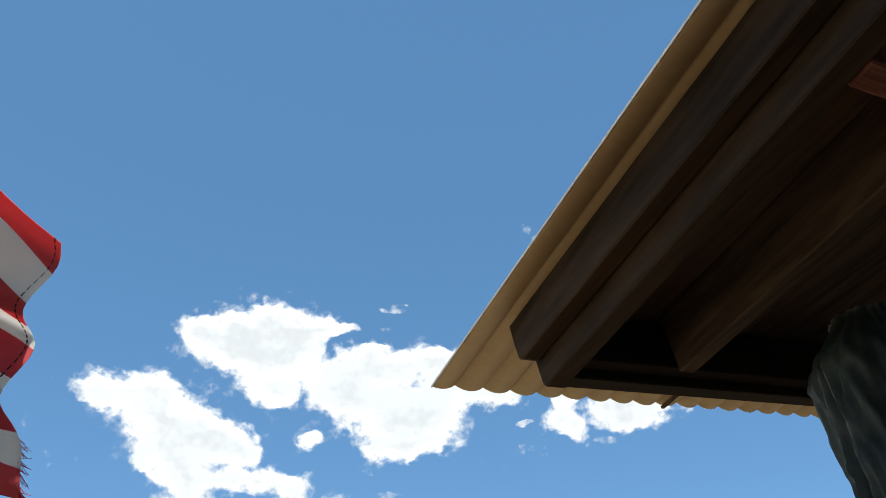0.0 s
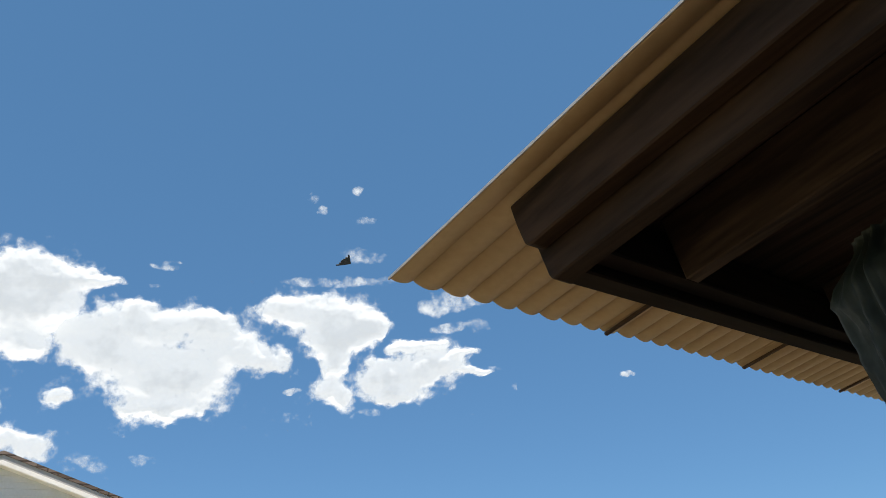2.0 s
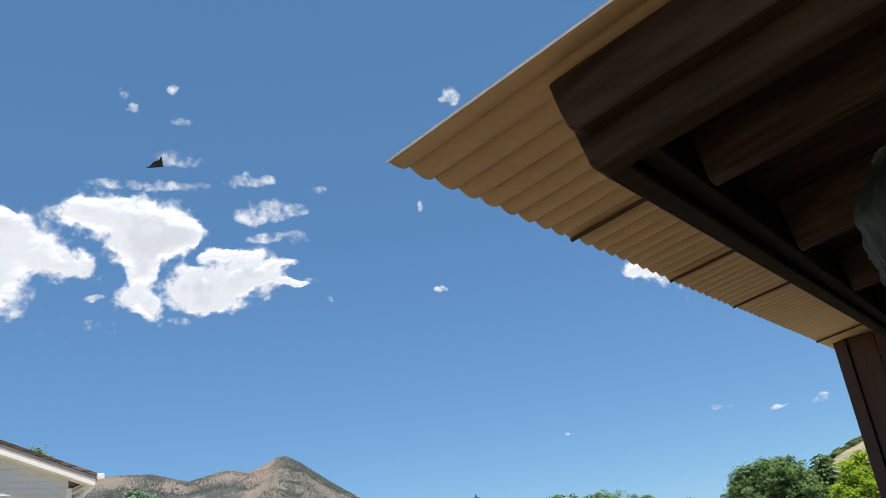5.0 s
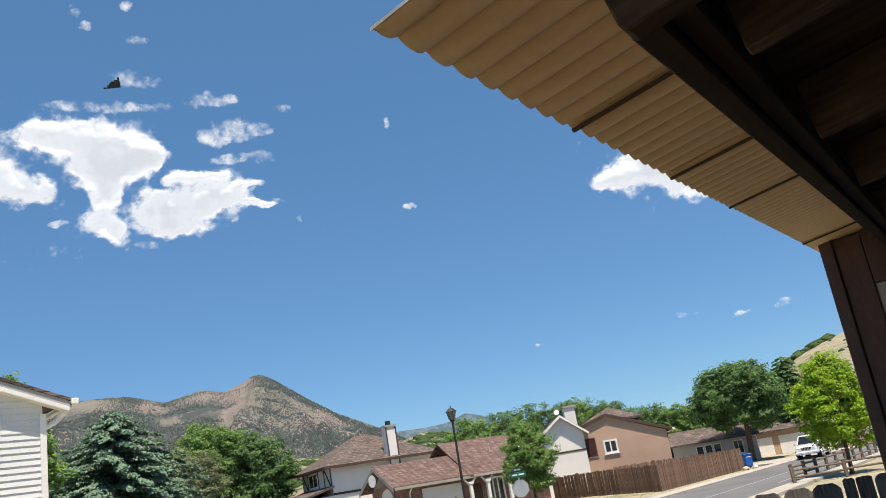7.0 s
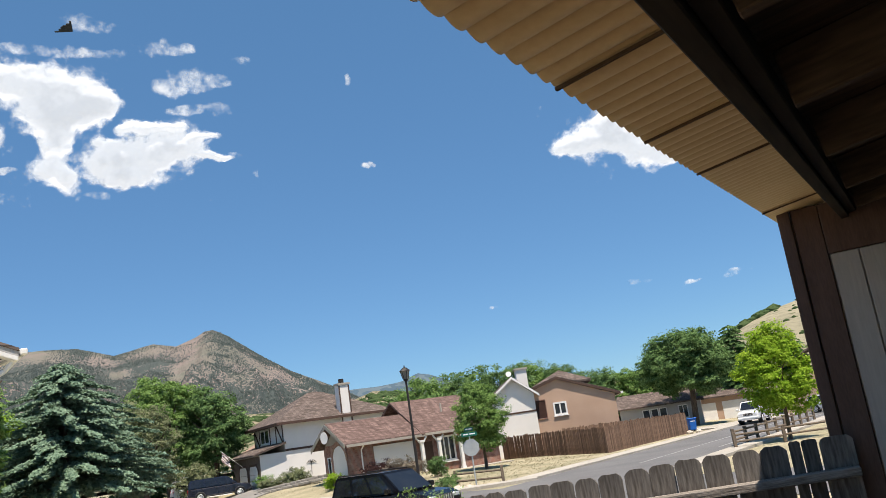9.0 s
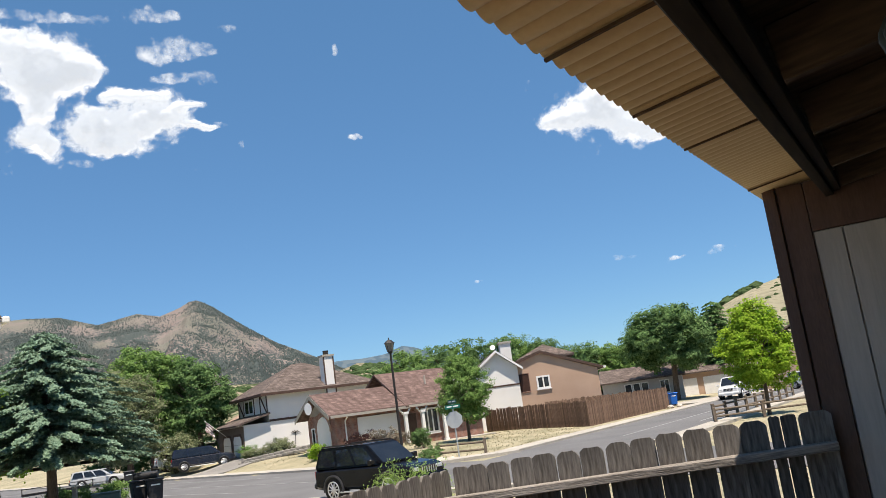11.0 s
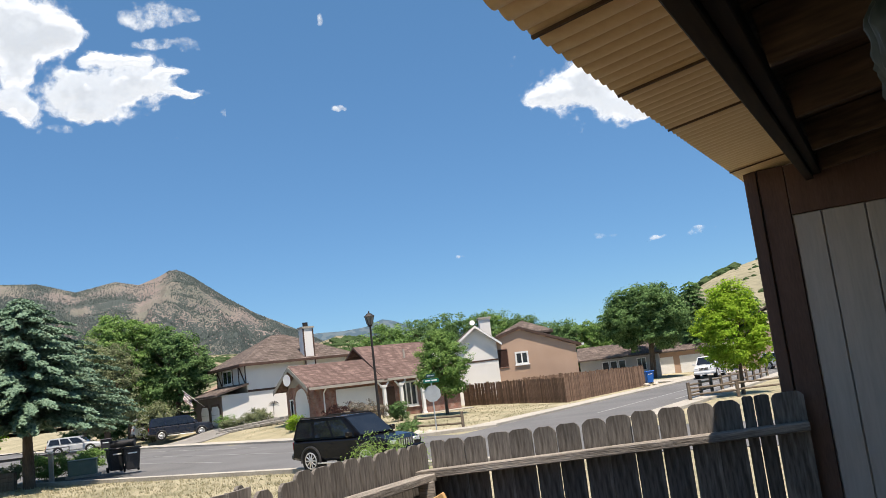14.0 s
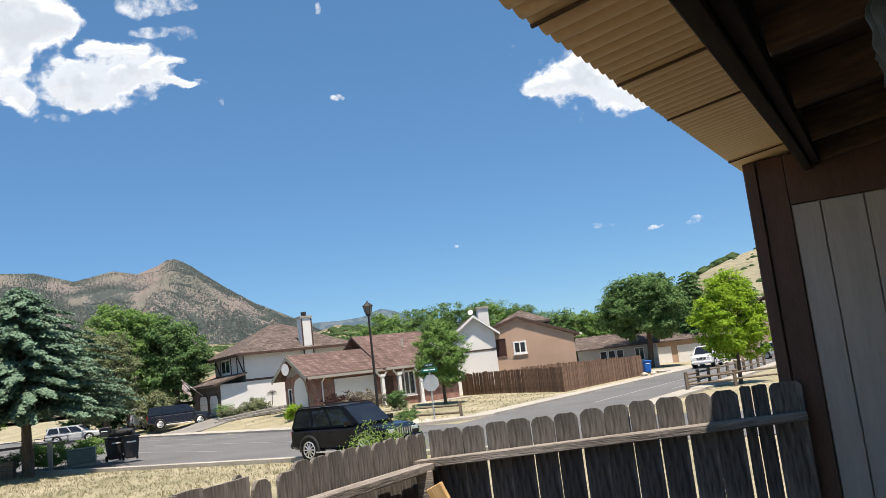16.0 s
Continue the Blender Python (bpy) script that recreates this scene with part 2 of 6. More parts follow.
xs = [-4500, -2000, -900, -400, -200] + [-120 + 4 * i for i in range(56)] + [140, 220, 400, 900, 2000, 4500]
ys = [-4500, -1500, -400, -100, -40, -20] + [-10 + 3 * i for i in range(46)] + [140, 180, 260, 400, 900, 2000, 4500]
sheet("ground", xs, ys, lambda x, y: ground_z(x, y) - 0.02, GRASS_DRY, "dry yellow summer grass over flat ground", "ground")


def strip(name, origin, along, t0, t1, w0, w1, lift, thick, mat, label, category, steps=30):
    """A band along a line, from w0 to w1 to its right, that follows the ground."""
    bm = bmesh.new()
    side = Vector((along.y, -along.x))
    rows = []
    for i in range(steps + 1):
        c = origin + along * (t0 + (t1 - t0) * i / steps)
        row = []
        for w, dz in ((w0, -thick), (w0, 0), (w1, 0), (w1, -thick)):
            p = c + side * w
            row.append(bm.verts.new((p.x, p.y, ground_z(p.x, p.y) * (0 if lift < 0.1 else 1) + lift + dz)))
        rows.append(row)
    for a, b in zip(rows, rows[1:]):
        for k in range(3):
            bm.faces.new((a[k], a[k + 1], b[k + 1], b[k]))
    bm.faces.new(rows[0])
    bm.faces.new(rows[-1][::-1])
    bmesh.ops.recalc_face_normals(bm, faces=bm.faces)
    return tagged(link(name, bm, mat), label, category, "", "structure")


# the cross street runs left of KERB_E (towards the camera), the side street right of SIDE_E
NEAR_A, NEAR_E = Vector((-6.2, 29.65)), Vector((-0.842, 0.540))      # near kerb of the cross street
bm = bmesh.new()
rows = []
for i in range(61):
    t = -30 + 140 * i / 60
    a, b = KERB_A + KERB_E * t, NEAR_A + NEAR_E * (t + 4.8)
    rows.append([bm.verts.new((q.x, q.y, z)) for q, z in ((a, -0.04), (a, 0.010), (b, 0.010), (b, -0.04))])
for a, b in zip(rows, rows[1:]):
    for k in range(3):
        bm.faces.new((a[k], b[k], b[k + 1], a[k + 1]))
bmesh.ops.recalc_face_normals(bm, faces=bm.faces)
tagged(link("road", bm, ASPHALT), "grey worn asphalt street with pale seams", "road", "", "structure")
strip("road", SIDE_A, SIDE_E, -6, 160, 0.0, 7.6, 0.016, 0.05, ASPHALT, "grey asphalt side street leading away", "road")
strip("pavement", KERB_A, KERB_E, 0.0, 110, 0.0, 1.5, 0.13, 0.3, CONCRETE, "pale concrete kerb and footpath", "pavement")
strip("pavement", SIDE_A, SIDE_E, 0.0, 160, -1.4, 0.0, 0.13, 0.3, CONCRETE, "pale concrete kerb and footpath", "pavement")
strip("pavement", NEAR_A, NEAR_E, -10, 110, -0.42, 0.0, 0.12, 0.3, CONCRETE, "pale concrete kerb beside dry lawn", "pavement")
strip("pavement", SIDE_A, SIDE_E, -2, 160, 7.6, 8.8, 0.12, 0.3, CONCRETE, "pale concrete kerb beside rail fence", "pavement")

strip("pavement", KERB_A, (SIDE_A - KERB_A).normalized(), -0.4, 3.5, -1.45, 0.0, 0.126, 0.3, CONCRETE, "pale concrete kerb round the street corner", "pavement", 4)

SEAM = material("pale_crack_filler", (0.26, 0.255, 0.25), (0.36, 0.355, 0.35), 0.6, 0.9, 0.1)
for w, a, b in ((-5.1, -6, 70), (-7.9, 5, 40), (-2.2, 12, 60)):
    strip("road_seam", KERB_A, KERB_E, a, b, w, w + 0.10, 0.020, 0.004, SEAM, "pale seam along the asphalt", "road")
for w, a, b in ((3.9, 4, 60), (6.1, 10, 40)):
    strip("road_seam", SIDE_A, SIDE_E, a, b, w, w + 0.12, 0.024, 0.004, SEAM, "pale seam along the asphalt", "road")

# ---- patio roof ----
ROOF_O = Vector((-0.067, 0.866, 3.034))
RU = Vector((0.431, 0.898, 0.083)).normalized()
RV = Vector((0.889, -0.439, 0.133))
RV = (RV - RU * RV.dot(RU)).normalized()
SKEW = -0.101                                  # the sheets and timbers run slightly askew to the eave
RN = RV.cross(RU) if RV.cross(RU).z > 0 else RU.cross(RV)
ROOF = Matrix(((RU.x, RV.x, RN.x, ROOF_O.x), (RU.y, RV.y, RN.y, ROOF_O.y), (RU.z, RV.z, RN.z, ROOF_O.z), (0, 0, 0, 1)))
PITCH = 0.61 / 9
patio = new("patio_roof")
patio.matrix_world = ROOF
tagged(patio, "tan corrugated metal patio roof on dark stained beams", "patio roof")


def corrugated(s0, s1, lift):
    """One sheet: waves along s, flat along w, with real thickness and a lip that shows at the lap."""
    bm = bmesh.new()
    n = int(round((s1 - s0) / PITCH * 22))
    rows = []
    for i in range(n + 1):
        s = s0 + (s1 - s0) * i / n
        h = 0.012 * (1 - abs(math.sin(math.pi * (s + 0.012) / PITCH)) ** 0.72) + lift
        rows.append([bm.verts.new((s, w, h + dh)) for dh in (0, 0.0015) for w in (0.0, 0.6, 3.2)])
    for a, b in zip(rows, rows[1:]):
        for f in ((a[0], b[0], b[1], a[1]), (a[1], b[1], b[2], a[2]), (a[3], a[4], b[4], b[3]), (a[4], a[5], b[5], b[4]), (a[0], a[3], b[3], b[0])):
            bm.faces.new(f)
    for r, flip in ((rows[0], False), (rows[-1], True)):
        for f in ((r[0], r[1], r[4], r[3]), (r[1], r[2], r[5], r[4])):
            bm.faces.new(f[::-1] if flip else f)
    return bm


def askew(bm, swing=0.0):
    for v in bm.verts:
        v.co.y += swing * (v.co.x - 0.4)
        v.co.x += SKEW * v.co.y
    return bm


for i, (a, b) in enumerate(((0.003, 0.612), (0.604, 1.222), (1.214, 1.872), (1.864, 3.402), (3.394, 4.05))):
    part("roof_sheet", askew(corrugated(a, b, 0.003 * (i % 2))), TAN_METAL, patio, "tan painted corrugated metal sheet", smooth=True)
# Dark brown strips paint the shade line under each sheet lap.
LAP_SHADE = material("shadowed_brown_lap", (0.06, 0.036, 0.02), (0.10, 0.06, 0.035), 4, 0.7, 0.1)
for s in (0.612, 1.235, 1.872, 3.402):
    part("lap_shade_strip", askew(boxes((s - 0.003, s + 0.0065, 0.001, 3.2, -0.006, 0.0))), LAP_SHADE, patio, "dark strip painting the shade at the lap of two sheets")
# Near-white strip paints the sun's highlight along the drip edge.
part("sunlit_edge_strip", askew(boxes((0.0005, 0.0024, -0.004, 3.2, 0.0030, 0.0072))), material("painted_sunlit_edge", (0.62, 0.60, 0.56), (0.74, 0.72, 0.68), 8, 0.4, 0.1), patio, "thin pale strip painting the sunlit edge of the metal roof")


def beam(s0, s1, w0, h0, cut):
    """A timber along w whose outer end is cut to an ornament, with a rough sawn face."""
    bm = bmesh.new()
    prism(bm, [(w0, -0.002), (w0 + 0.001, h0 * 0.50), (w0 + 0.005, h0 * 0.92), (w0 + 0.006 + cut, h0), (w0 + 0.050, h0 * 0.985), (3.2, h0), (3.2, -0.002)], s0, s1, "x")
    bmesh.ops.bevel(bm, geom=list(bm.edges), offset=0.003, segments=1, affect="EDGES")
    return askew(bm)


part("outer_beam", beam(0.064, 0.102, 0.247, -0.083, 0.010), DARK_WOOD, patio, "dark stained timber beam with cut end")
part("inner_beam", beam(0.105, 0.150, 0.243, -0.131, 0.006), DARK_WOOD, patio, "dark stained timber beam with cut end")
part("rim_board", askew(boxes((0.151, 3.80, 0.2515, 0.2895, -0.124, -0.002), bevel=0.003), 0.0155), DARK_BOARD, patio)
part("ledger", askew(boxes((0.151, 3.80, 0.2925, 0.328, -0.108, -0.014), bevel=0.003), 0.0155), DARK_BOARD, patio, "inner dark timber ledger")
for s in (0.38, 1.02, 1.76, 2.62, 3.45):
    part("joist", askew(boxes((s - 0.019, s + 0.019, 0.334 + 0.0155 * s, 3.2, -0.126, -0.006), bevel=0.003)), JOIST_WOOD, patio)
# Dark sheet added under the metal for the deep shade between joists.
part("joist_bay_darkener", askew(boxes((0.155, 3.76, 0.2985, 3.2, -0.0055, -0.0025))), JOIST_WOOD, patio, "dark sheet added under the metal to deepen its shade")
part("cross_brace", askew(boxes((0.152, 0.358, 0.98, 1.02, -0.13, -0.016), bevel=0.003)), material("red_brown_new_wood", (0.16, 0.05, 0.03), (0.28, 0.10, 0.06), 4, 0.7, 0.4, 0, 20, (1, 8, 8)), patio, "reddish timber brace")


# ---- crumpled tarp that hangs from the first joist ----
def tarp():
    bm = bmesh.new()
    rings = []
    for j in range(81):
        z = 3.0 - 0.75 * j / 80
        ring = []
        for i in range(128):
            a = math.tau * i / 128
            r = 0.135 * (0.5 + 0.5 * smooth01(j / 10)) - 0.05 * j / 80
            fold = noise.noise(Vector((math.cos(a) * 1.6, math.sin(a) * 1.6, z * 3)))
            fold2 = noise.noise(Vector((math.cos(a) * 6, math.sin(a) * 6, z * 5)))
            crease = abs(noise.noise(Vector((math.cos(a) * 4 + 3 + z * 3, math.sin(a) * 4, z * 8))))
            fine = abs(noise.noise(Vector((math.cos(a) * 13, math.sin(a) * 13 + z * 9, z * 20))))
            r *= 1.02 + 0.10 * fold + 0.11 * fold2 - 0.22 * crease - 0.09 * fine
            cx, cy = 0.724 + 0.03 * j / 80, 1.055 - 0.03 * j / 80
            ring.append(bm.verts.new((cx + r * math.cos(a), cy + r * 0.9 * math.sin(a), z)))
        rings.append(ring)
    for p, q in zip(rings, rings[1:]):
        for i in range(128):
            bm.faces.new((p[i], q[i], q[(i + 1) % 128], p[(i + 1) % 128]))
    bm.faces.new(rings[-1])
    bm.faces.new(rings[0][::-1])
    return bm


TARP = material("grey_green_tarp", (0.020, 0.026, 0.021), (0.042, 0.052, 0.043), 6, 0.55, 0.4, 0, 40, depth=0.004)
rolled = thing("rolled_tarp", "crumpled grey-green tarp bundle hanging from a joist", "tarp")
part("fabric", tarp(), TARP, rolled, smooth=True)
bm = bmesh.new()
for i in range(20):
    a, b = math.tau * i / 20, math.tau * (i + 1) / 20
    tube(bm, (0.743 + 0.112 * math.cos(a), 1.036 + 0.10 * math.sin(a), 2.48), (0.743 + 0.112 * math.cos(b), 1.036 + 0.10 * math.sin(b), 2.48), 0.004, 0.004, 5)
part("cord", bm, RUBBER, rolled, "thin black cord round the bundle")

# ---- house wall beside the patio ----
wall = new("wall_east")
WALL_O = ROOF @ Vector((3.72, 0.0, 0.0))
wall.location, wall.rotation_euler = (WALL_O.x, WALL_O.y, 0), (0, 0, radians(-26.62))
tagged(wall, "off-white grooved wood siding with brown corner trim", "wall", "", "structure")
part("wall_core", prism(bmesh.new(), [(0.06, 0.3), (4.2, 0.3), (4.2, 4.15), (0.06, 3.32)], 0.035, 0.25), WHITE_PANEL, wall)
part("gable_board", prism(bmesh.new(), [(0.30, 3.362), (4.2, 3.362), (4.2, 4.14), (0.30, 3.368)], 0.004, 0.034), BROWN_TRIM, wall, "brown painted boarding up to the roof")
part("corner_board", boxes((0.030, 0.090, -0.012, 0.25, 0.3, 3.36), bevel=0.004), BROWN_TRIM, wall, "brown painted corner board")
part("trim_board", boxes((0.094, 0.222, 0.004, 0.034, 0.3, 3.36), bevel=0.004), BROWN_TRIM, wall, "brown painted trim board")
part("frieze_board", boxes((0.224, 4.2, 0.002, 0.034, 3.106, 3.36), bevel=0.004), BROWN_TRIM, wall, "brown painted board along the top")
x = 0.224
for k, wdt in enumerate((0.135, 0.195, 0.195, 0.195, 0.195, 0.195, 0.195, 0.195)):
    part("siding_panel", boxes((x + 0.003, x + wdt - 0.003, 0.014, 0.034, 0.3, 3.103), bevel=0.003), WHITE_PANEL, wall)
    x += wdt

# ---- privacy fence ----
FENCE = (Vector((1.63, 4.10)), Vector((-0.28, 4.72)), Vector((-1.62, 1.75)))
FENCE_TOP = 2.23


def picket(wd, h, ear, rng):
    """A dog-eared board with a slightly worn, uneven top."""
    c = [rng.uniform(-0.004, 0.004) for _ in range(4)]
    bm = bmesh.new()
    prism(bm, [(-wd / 2, 0), (wd / 2, 0), (wd / 2, h - ear + c[0]), (wd / 2 - ear * 0.35, h - ear * 0.45), (wd / 2 - ear, h + c[1] * 0.5), (0, h + c[2] * 0.6), (-wd / 2 + ear, h), (-wd / 2 + ear * 0.35, h - ear * 0.45), (-wd / 2, h - ear + c[3])], -0.009, 0.009)
    return bm


fence = thing("privacy_fence", "weathered grey dog-eared wooden privacy fence", "fence")
RIGHT_GAPS = (-0.007, 0.149, 0.228, 0.287, 0.424, 0.558, 0.695, 0.829, 0.960, 1.093, 1.222, 1.349, 1.477, 1.610, 1.732, 1.853, 1.940)
LEFT_GAPS = (-0.080, 0.022, 0.142, 0.250, 0.378, 0.504, 0.640, 0.769, 0.895, 1.027, 1.163, 1.292, 1.344, 1.459, 1.60, 1.73, 1.87, 2.00, 2.14, 2.27, 2.41, 2.54, 2.68, 2.81, 2.95, 3.08, 3.22)
rng = random.Random(4)
for a, b, gaps, top0, top1 in ((FENCE[0], FENCE[1], RIGHT_GAPS, 2.256, 2.170), (FENCE[1], FENCE[2], LEFT_GAPS, 2.170, 2.195)):
    run = (b - a).length
    d = (b - a) / run
    for k, (g0, g1) in enumerate(zip(gaps, gaps[1:])):
        if gaps is LEFT_GAPS and k == 11:
            continue
        t = (g0 + g1) / 2
        gap = rng.uniform(0.006, 0.010) if gaps is RIGHT_GAPS else rng.uniform(0.001, 0.005)
        wd = g1 - g0 - gap
        p = a + d * t
        top = top0 + (top1 - top0) * t / run + rng.uniform(-0.006, 0.006) + (-0.03 if gaps is LEFT_GAPS and 10 <= k < 13 else 0)
        ear = 0.026 if wd > 0.08 else 0.010
        if gaps is LEFT_GAPS and k >= 13:
            ear, wd, top = 0.003, g1 - g0 - 0.001, top - 0.012
        ob = part("picket", picket(wd, 1.70, ear * rng.uniform(0.75, 1.25), rng), GREY_WOOD, fence)
        ob.matrix_basis = pose(p.x, p.y, top - 1.70, rng.uniform(-0.3, 0.3), rng.uniform(-0.2, 0.2), math.degrees(math.atan2(d.y, d.x)) + rng.uniform(-1.0, 1.0))
# a split picket that leans out of the row
p = FENCE[1] + (FENCE[2] - FENCE[1]).normalized() * 1.30
ob = part("split_picket", picket(0.055, 1.66, 0.014, rng), GREY_WOOD, fence, "splintered leaning picket")
ob.matrix_basis = pose(p.x, p.y, 0.52, 4, 3.5, math.degrees(math.atan2((FENCE[2] - FENCE[1]).y, (FENCE[2] - FENCE[1]).x)) + 12)


def rail(a, b, z0, z1, off, name="rail", mat=RAIL_WOOD, hh=0.021, tt=0.089):
    run = (b - a).length
    bm = bmesh.new()
    box(bm, 0, run, -tt / 2, tt / 2, -hh, hh, bevel=0.004)
    ob = part(name, bm, mat, fence)
    d = (b - a) / run
    side = Vector((d.y, -d.x)) * off
    ob.matrix_basis = pose(a.x + side.x, a.y + side.y, z0, 0, -math.degrees(math.atan2(z1 - z0, run)), math.degrees(math.atan2(d.y, d.x)))
    return ob


for drop in (0.165, 1.25):
    rail(FENCE[0] + Vector((0.0, -0.0)), FENCE[1], FENCE_TOP + 0.02 - drop, FENCE_TOP - 0.06 - drop, -0.056)
    rail(FENCE[1] + Vector((0.02, -0.03)), FENCE[2], FENCE_TOP - 0.075 - drop, FENCE_TOP - 0.03 - drop, -0.056)
part("corner_post", boxes((FENCE[1].x - 0.01, FENCE[1].x + 0.075, FENCE[1].y - 0.21, FENCE[1].y - 0.13, 0.3, FENCE_TOP - 0.25), bevel=0.005), RAIL_WOOD, fence)
brace = boxes((0.0, 0.5, -0.018, 0.018, -0.045, 0.045), bevel=0.004)
ob = part("brace", brace, material("fresh_yellow_wood", (0.45, 0.27, 0.11), (0.62, 0.42, 0.20), 3, 0.8, 0.3, 0, 15, (1, 8, 8)), fence, "newer yellow timber brace")
ob.matrix_basis = pose(-0.20, 4.42, 1.915, 0, 66, -18)

# ---- neighbour's gabled house with vinyl siding ----
GN = Vector((-0.747, 0.664))                  # away from the camera, into the house
APEX = Vector((-10.84, 9.84))
nb = thing("gabled_house", "pale vinyl-sided gabled house with white trim", "house", (APEX.x, APEX.y, 0), math.degrees(math.atan2(-GN.x, GN.y)))
# local: x to the right along the gable, y into the house, apex at x = 0
HALF, EAVE, TOP, OVER, DEEP = 4.35, 4.98, 6.70, 0.15, 11.0
SL = (TOP - EAVE) / (HALF + 0.4)
part("wall_core", prism(bmesh.new(), [(-HALF, 0), (HALF, 0), (HALF, EAVE - 0.02), (0, TOP - 0.20), (-HALF, EAVE - 0.02)], OVER + 0.02, DEEP), VINYL, nb)
k = 0
z = 0.6
while z < TOP - 0.35:
    hw = HALF if z < EAVE - 0.1 else max(0.15, (TOP - 0.22 - z) / SL)
    bm = bmesh.new()
    prism(bm, [(OVER + 0.02, z), (OVER - 0.001, z), (OVER + 0.015, z + 0.104), (OVER + 0.02, z + 0.104)], -min(hw, HALF), min(hw, HALF), "x")
    part("siding_board", bm, VINYL, nb)
    z += 0.1045
RAKE_GREY = material("grey_rake_cladding", (0.34, 0.335, 0.33), (0.42, 0.415, 0.41), 2, 0.6, 0.1)
for sgn in (-1, 1):
    part("roof", prism(bmesh.new(), [(0, TOP), (sgn * (HALF + 0.40), EAVE), (sgn * (HALF + 0.40), EAVE - 0.05), (0, TOP - 0.06)], -0.03, DEEP + 0.3), SHINGLE_BROWN, nb, "dark shingled roof slope")
    part("soffit", prism(bmesh.new(), [(0, TOP - 0.22), (sgn * (HALF + 0.36), EAVE - 0.20), (sgn * (HALF + 0.36), EAVE - 0.215), (0, TOP - 0.235)], 0.0, OVER + 0.02), TRIM_WHITE, nb)
    part("rake_board", prism(bmesh.new(), [(0, TOP - 0.062), (sgn * (HALF + 0.39), EAVE - 0.052), (sgn * (HALF + 0.39), EAVE - 0.14), (0, TOP - 0.15)], -0.01, 0.02), RAKE_GREY, nb, "pale rake board")
    part("rake_trim", prism(bmesh.new(), [(0, TOP - 0.152), (sgn * (HALF + 0.38), EAVE - 0.142), (sgn * (HALF + 0.38), EAVE - 0.215), (0, TOP - 0.225)], -0.02, 0.02), TRIM_WHITE, nb, "white rake trim")
    part("gutter", boxes((sgn * (HALF + 0.47) - 0.06, sgn * (HALF + 0.47) + 0.06, -0.06, DEEP + 0.3, EAVE - 0.12, EAVE - 0.01), bevel=0.02), TRIM_WHITE, nb, "white metal gutter")
    part("corner_trim", boxes((sgn * HALF - 0.05, sgn * HALF + 0.05, OVER - 0.018, OVER + 0.06, 0.3, EAVE - 0.22)), TRIM_WHITE, nb)
bm = bmesh.new()
tube(bm, (HALF + 0.42, 0.06, EAVE - 0.12), (HALF + 0.22, 0.20, EAVE - 0.36), 0.045, 0.045)
tube(bm, (HALF + 0.22, 0.20, EAVE - 0.36), (HALF - 1.05, 0.24, EAVE - 0.98), 0.045, 0.045)
tube(bm, (HALF - 1.05, 0.24, EAVE - 0.98), (HALF - 1.10, 0.25, 0.6), 0.045, 0.045)
part("downspout", bm, TRIM_WHITE, nb, "white downspout bent across the wall")
vent = part("gable_vent", boxes((-0.30, 0.30, OVER - 0.035, OVER, TOP - 1.55, TOP - 0.80), bevel=0.01), TRIM_WHITE, nb, "white louvred gable vent")
for k in range(7):
    part("slat", boxes((-0.25, 0.25, OVER - 0.055, OVER - 0.035, TOP - 1.50 + 0.095 * k, TOP - 1.44 + 0.095 * k)), TRIM_WHITE, vent)


# ---- houses across the street ----
def hip_roof(bm, x0, x1, y0, y1, z, zr, over=0.45, ridge=0.0):
    """A hipped roof over a rectangle; the ridge runs along the longer side."""
    x0, x1, y0, y1 = x0 - over, x1 + over, y0 - over, y1 + over
    w, d = x1 - x0, y1 - y0
    cx, cy, r = (x0 + x1) / 2, (y0 + y1) / 2, max(abs(w - d) / 2, ridge)
    if w >= d:
        a, b = (cx - r, cy), (cx + r, cy)
    else:
        a, b = (cx, cy - r), (cx, cy + r)
    for dz in (0.0, -0.16):
        c = [bm.verts.new((x, y, z + dz)) for x, y in ((x0, y0), (x1, y0), (x1, y1), (x0, y1))]
        if dz == 0:
            top = c
            p, q = bm.verts.new((*a, zr)), bm.verts.new((*b, zr))
            if w >= d:
                fs = ((c[0], c[1], q, p), (c[1], c[2], q), (c[2], c[3], p, q), (c[3], c[0], p))
            else:
                fs = ((c[0], c[1], p), (c[1], c[2], q, p), (c[2], c[3], q), (c[3], c[0], p, q))
            for f in fs:
                bm.faces.new(f)
        else:
            bm.faces.new(c[::-1])
            for i in range(4):
                bm.faces.new((top[i], c[i], c[(i + 1) % 4], top[(i + 1) % 4]))
    return bm


def gable_roof(bm, x0, x1, y0, y1, z, zr, over=0.4, thick=0.16, ridge=0.5, axis="y"):
    """A gabled roof; its ridge runs along axis, at the fraction ridge of the other side."""
    if axis == "y":
        a, b, c = x0 - over, x1 + over, x0 + (x1 - x0) * ridge
        return prism(bm, [(a, z), (c, zr), (b, z), (b, z - thick), (c, zr - thick), (a, z - thick)], y0 - over, y1 + over, "y")
    a, b, c = y0 - over, y1 + over, y0 + (y1 - y0) * ridge
    return prism(bm, [(a, z), (c, zr), (b, z), (b, z - thick), (c, zr - thick), (a, z - thick)], x0 - over, x1 + over, "x")


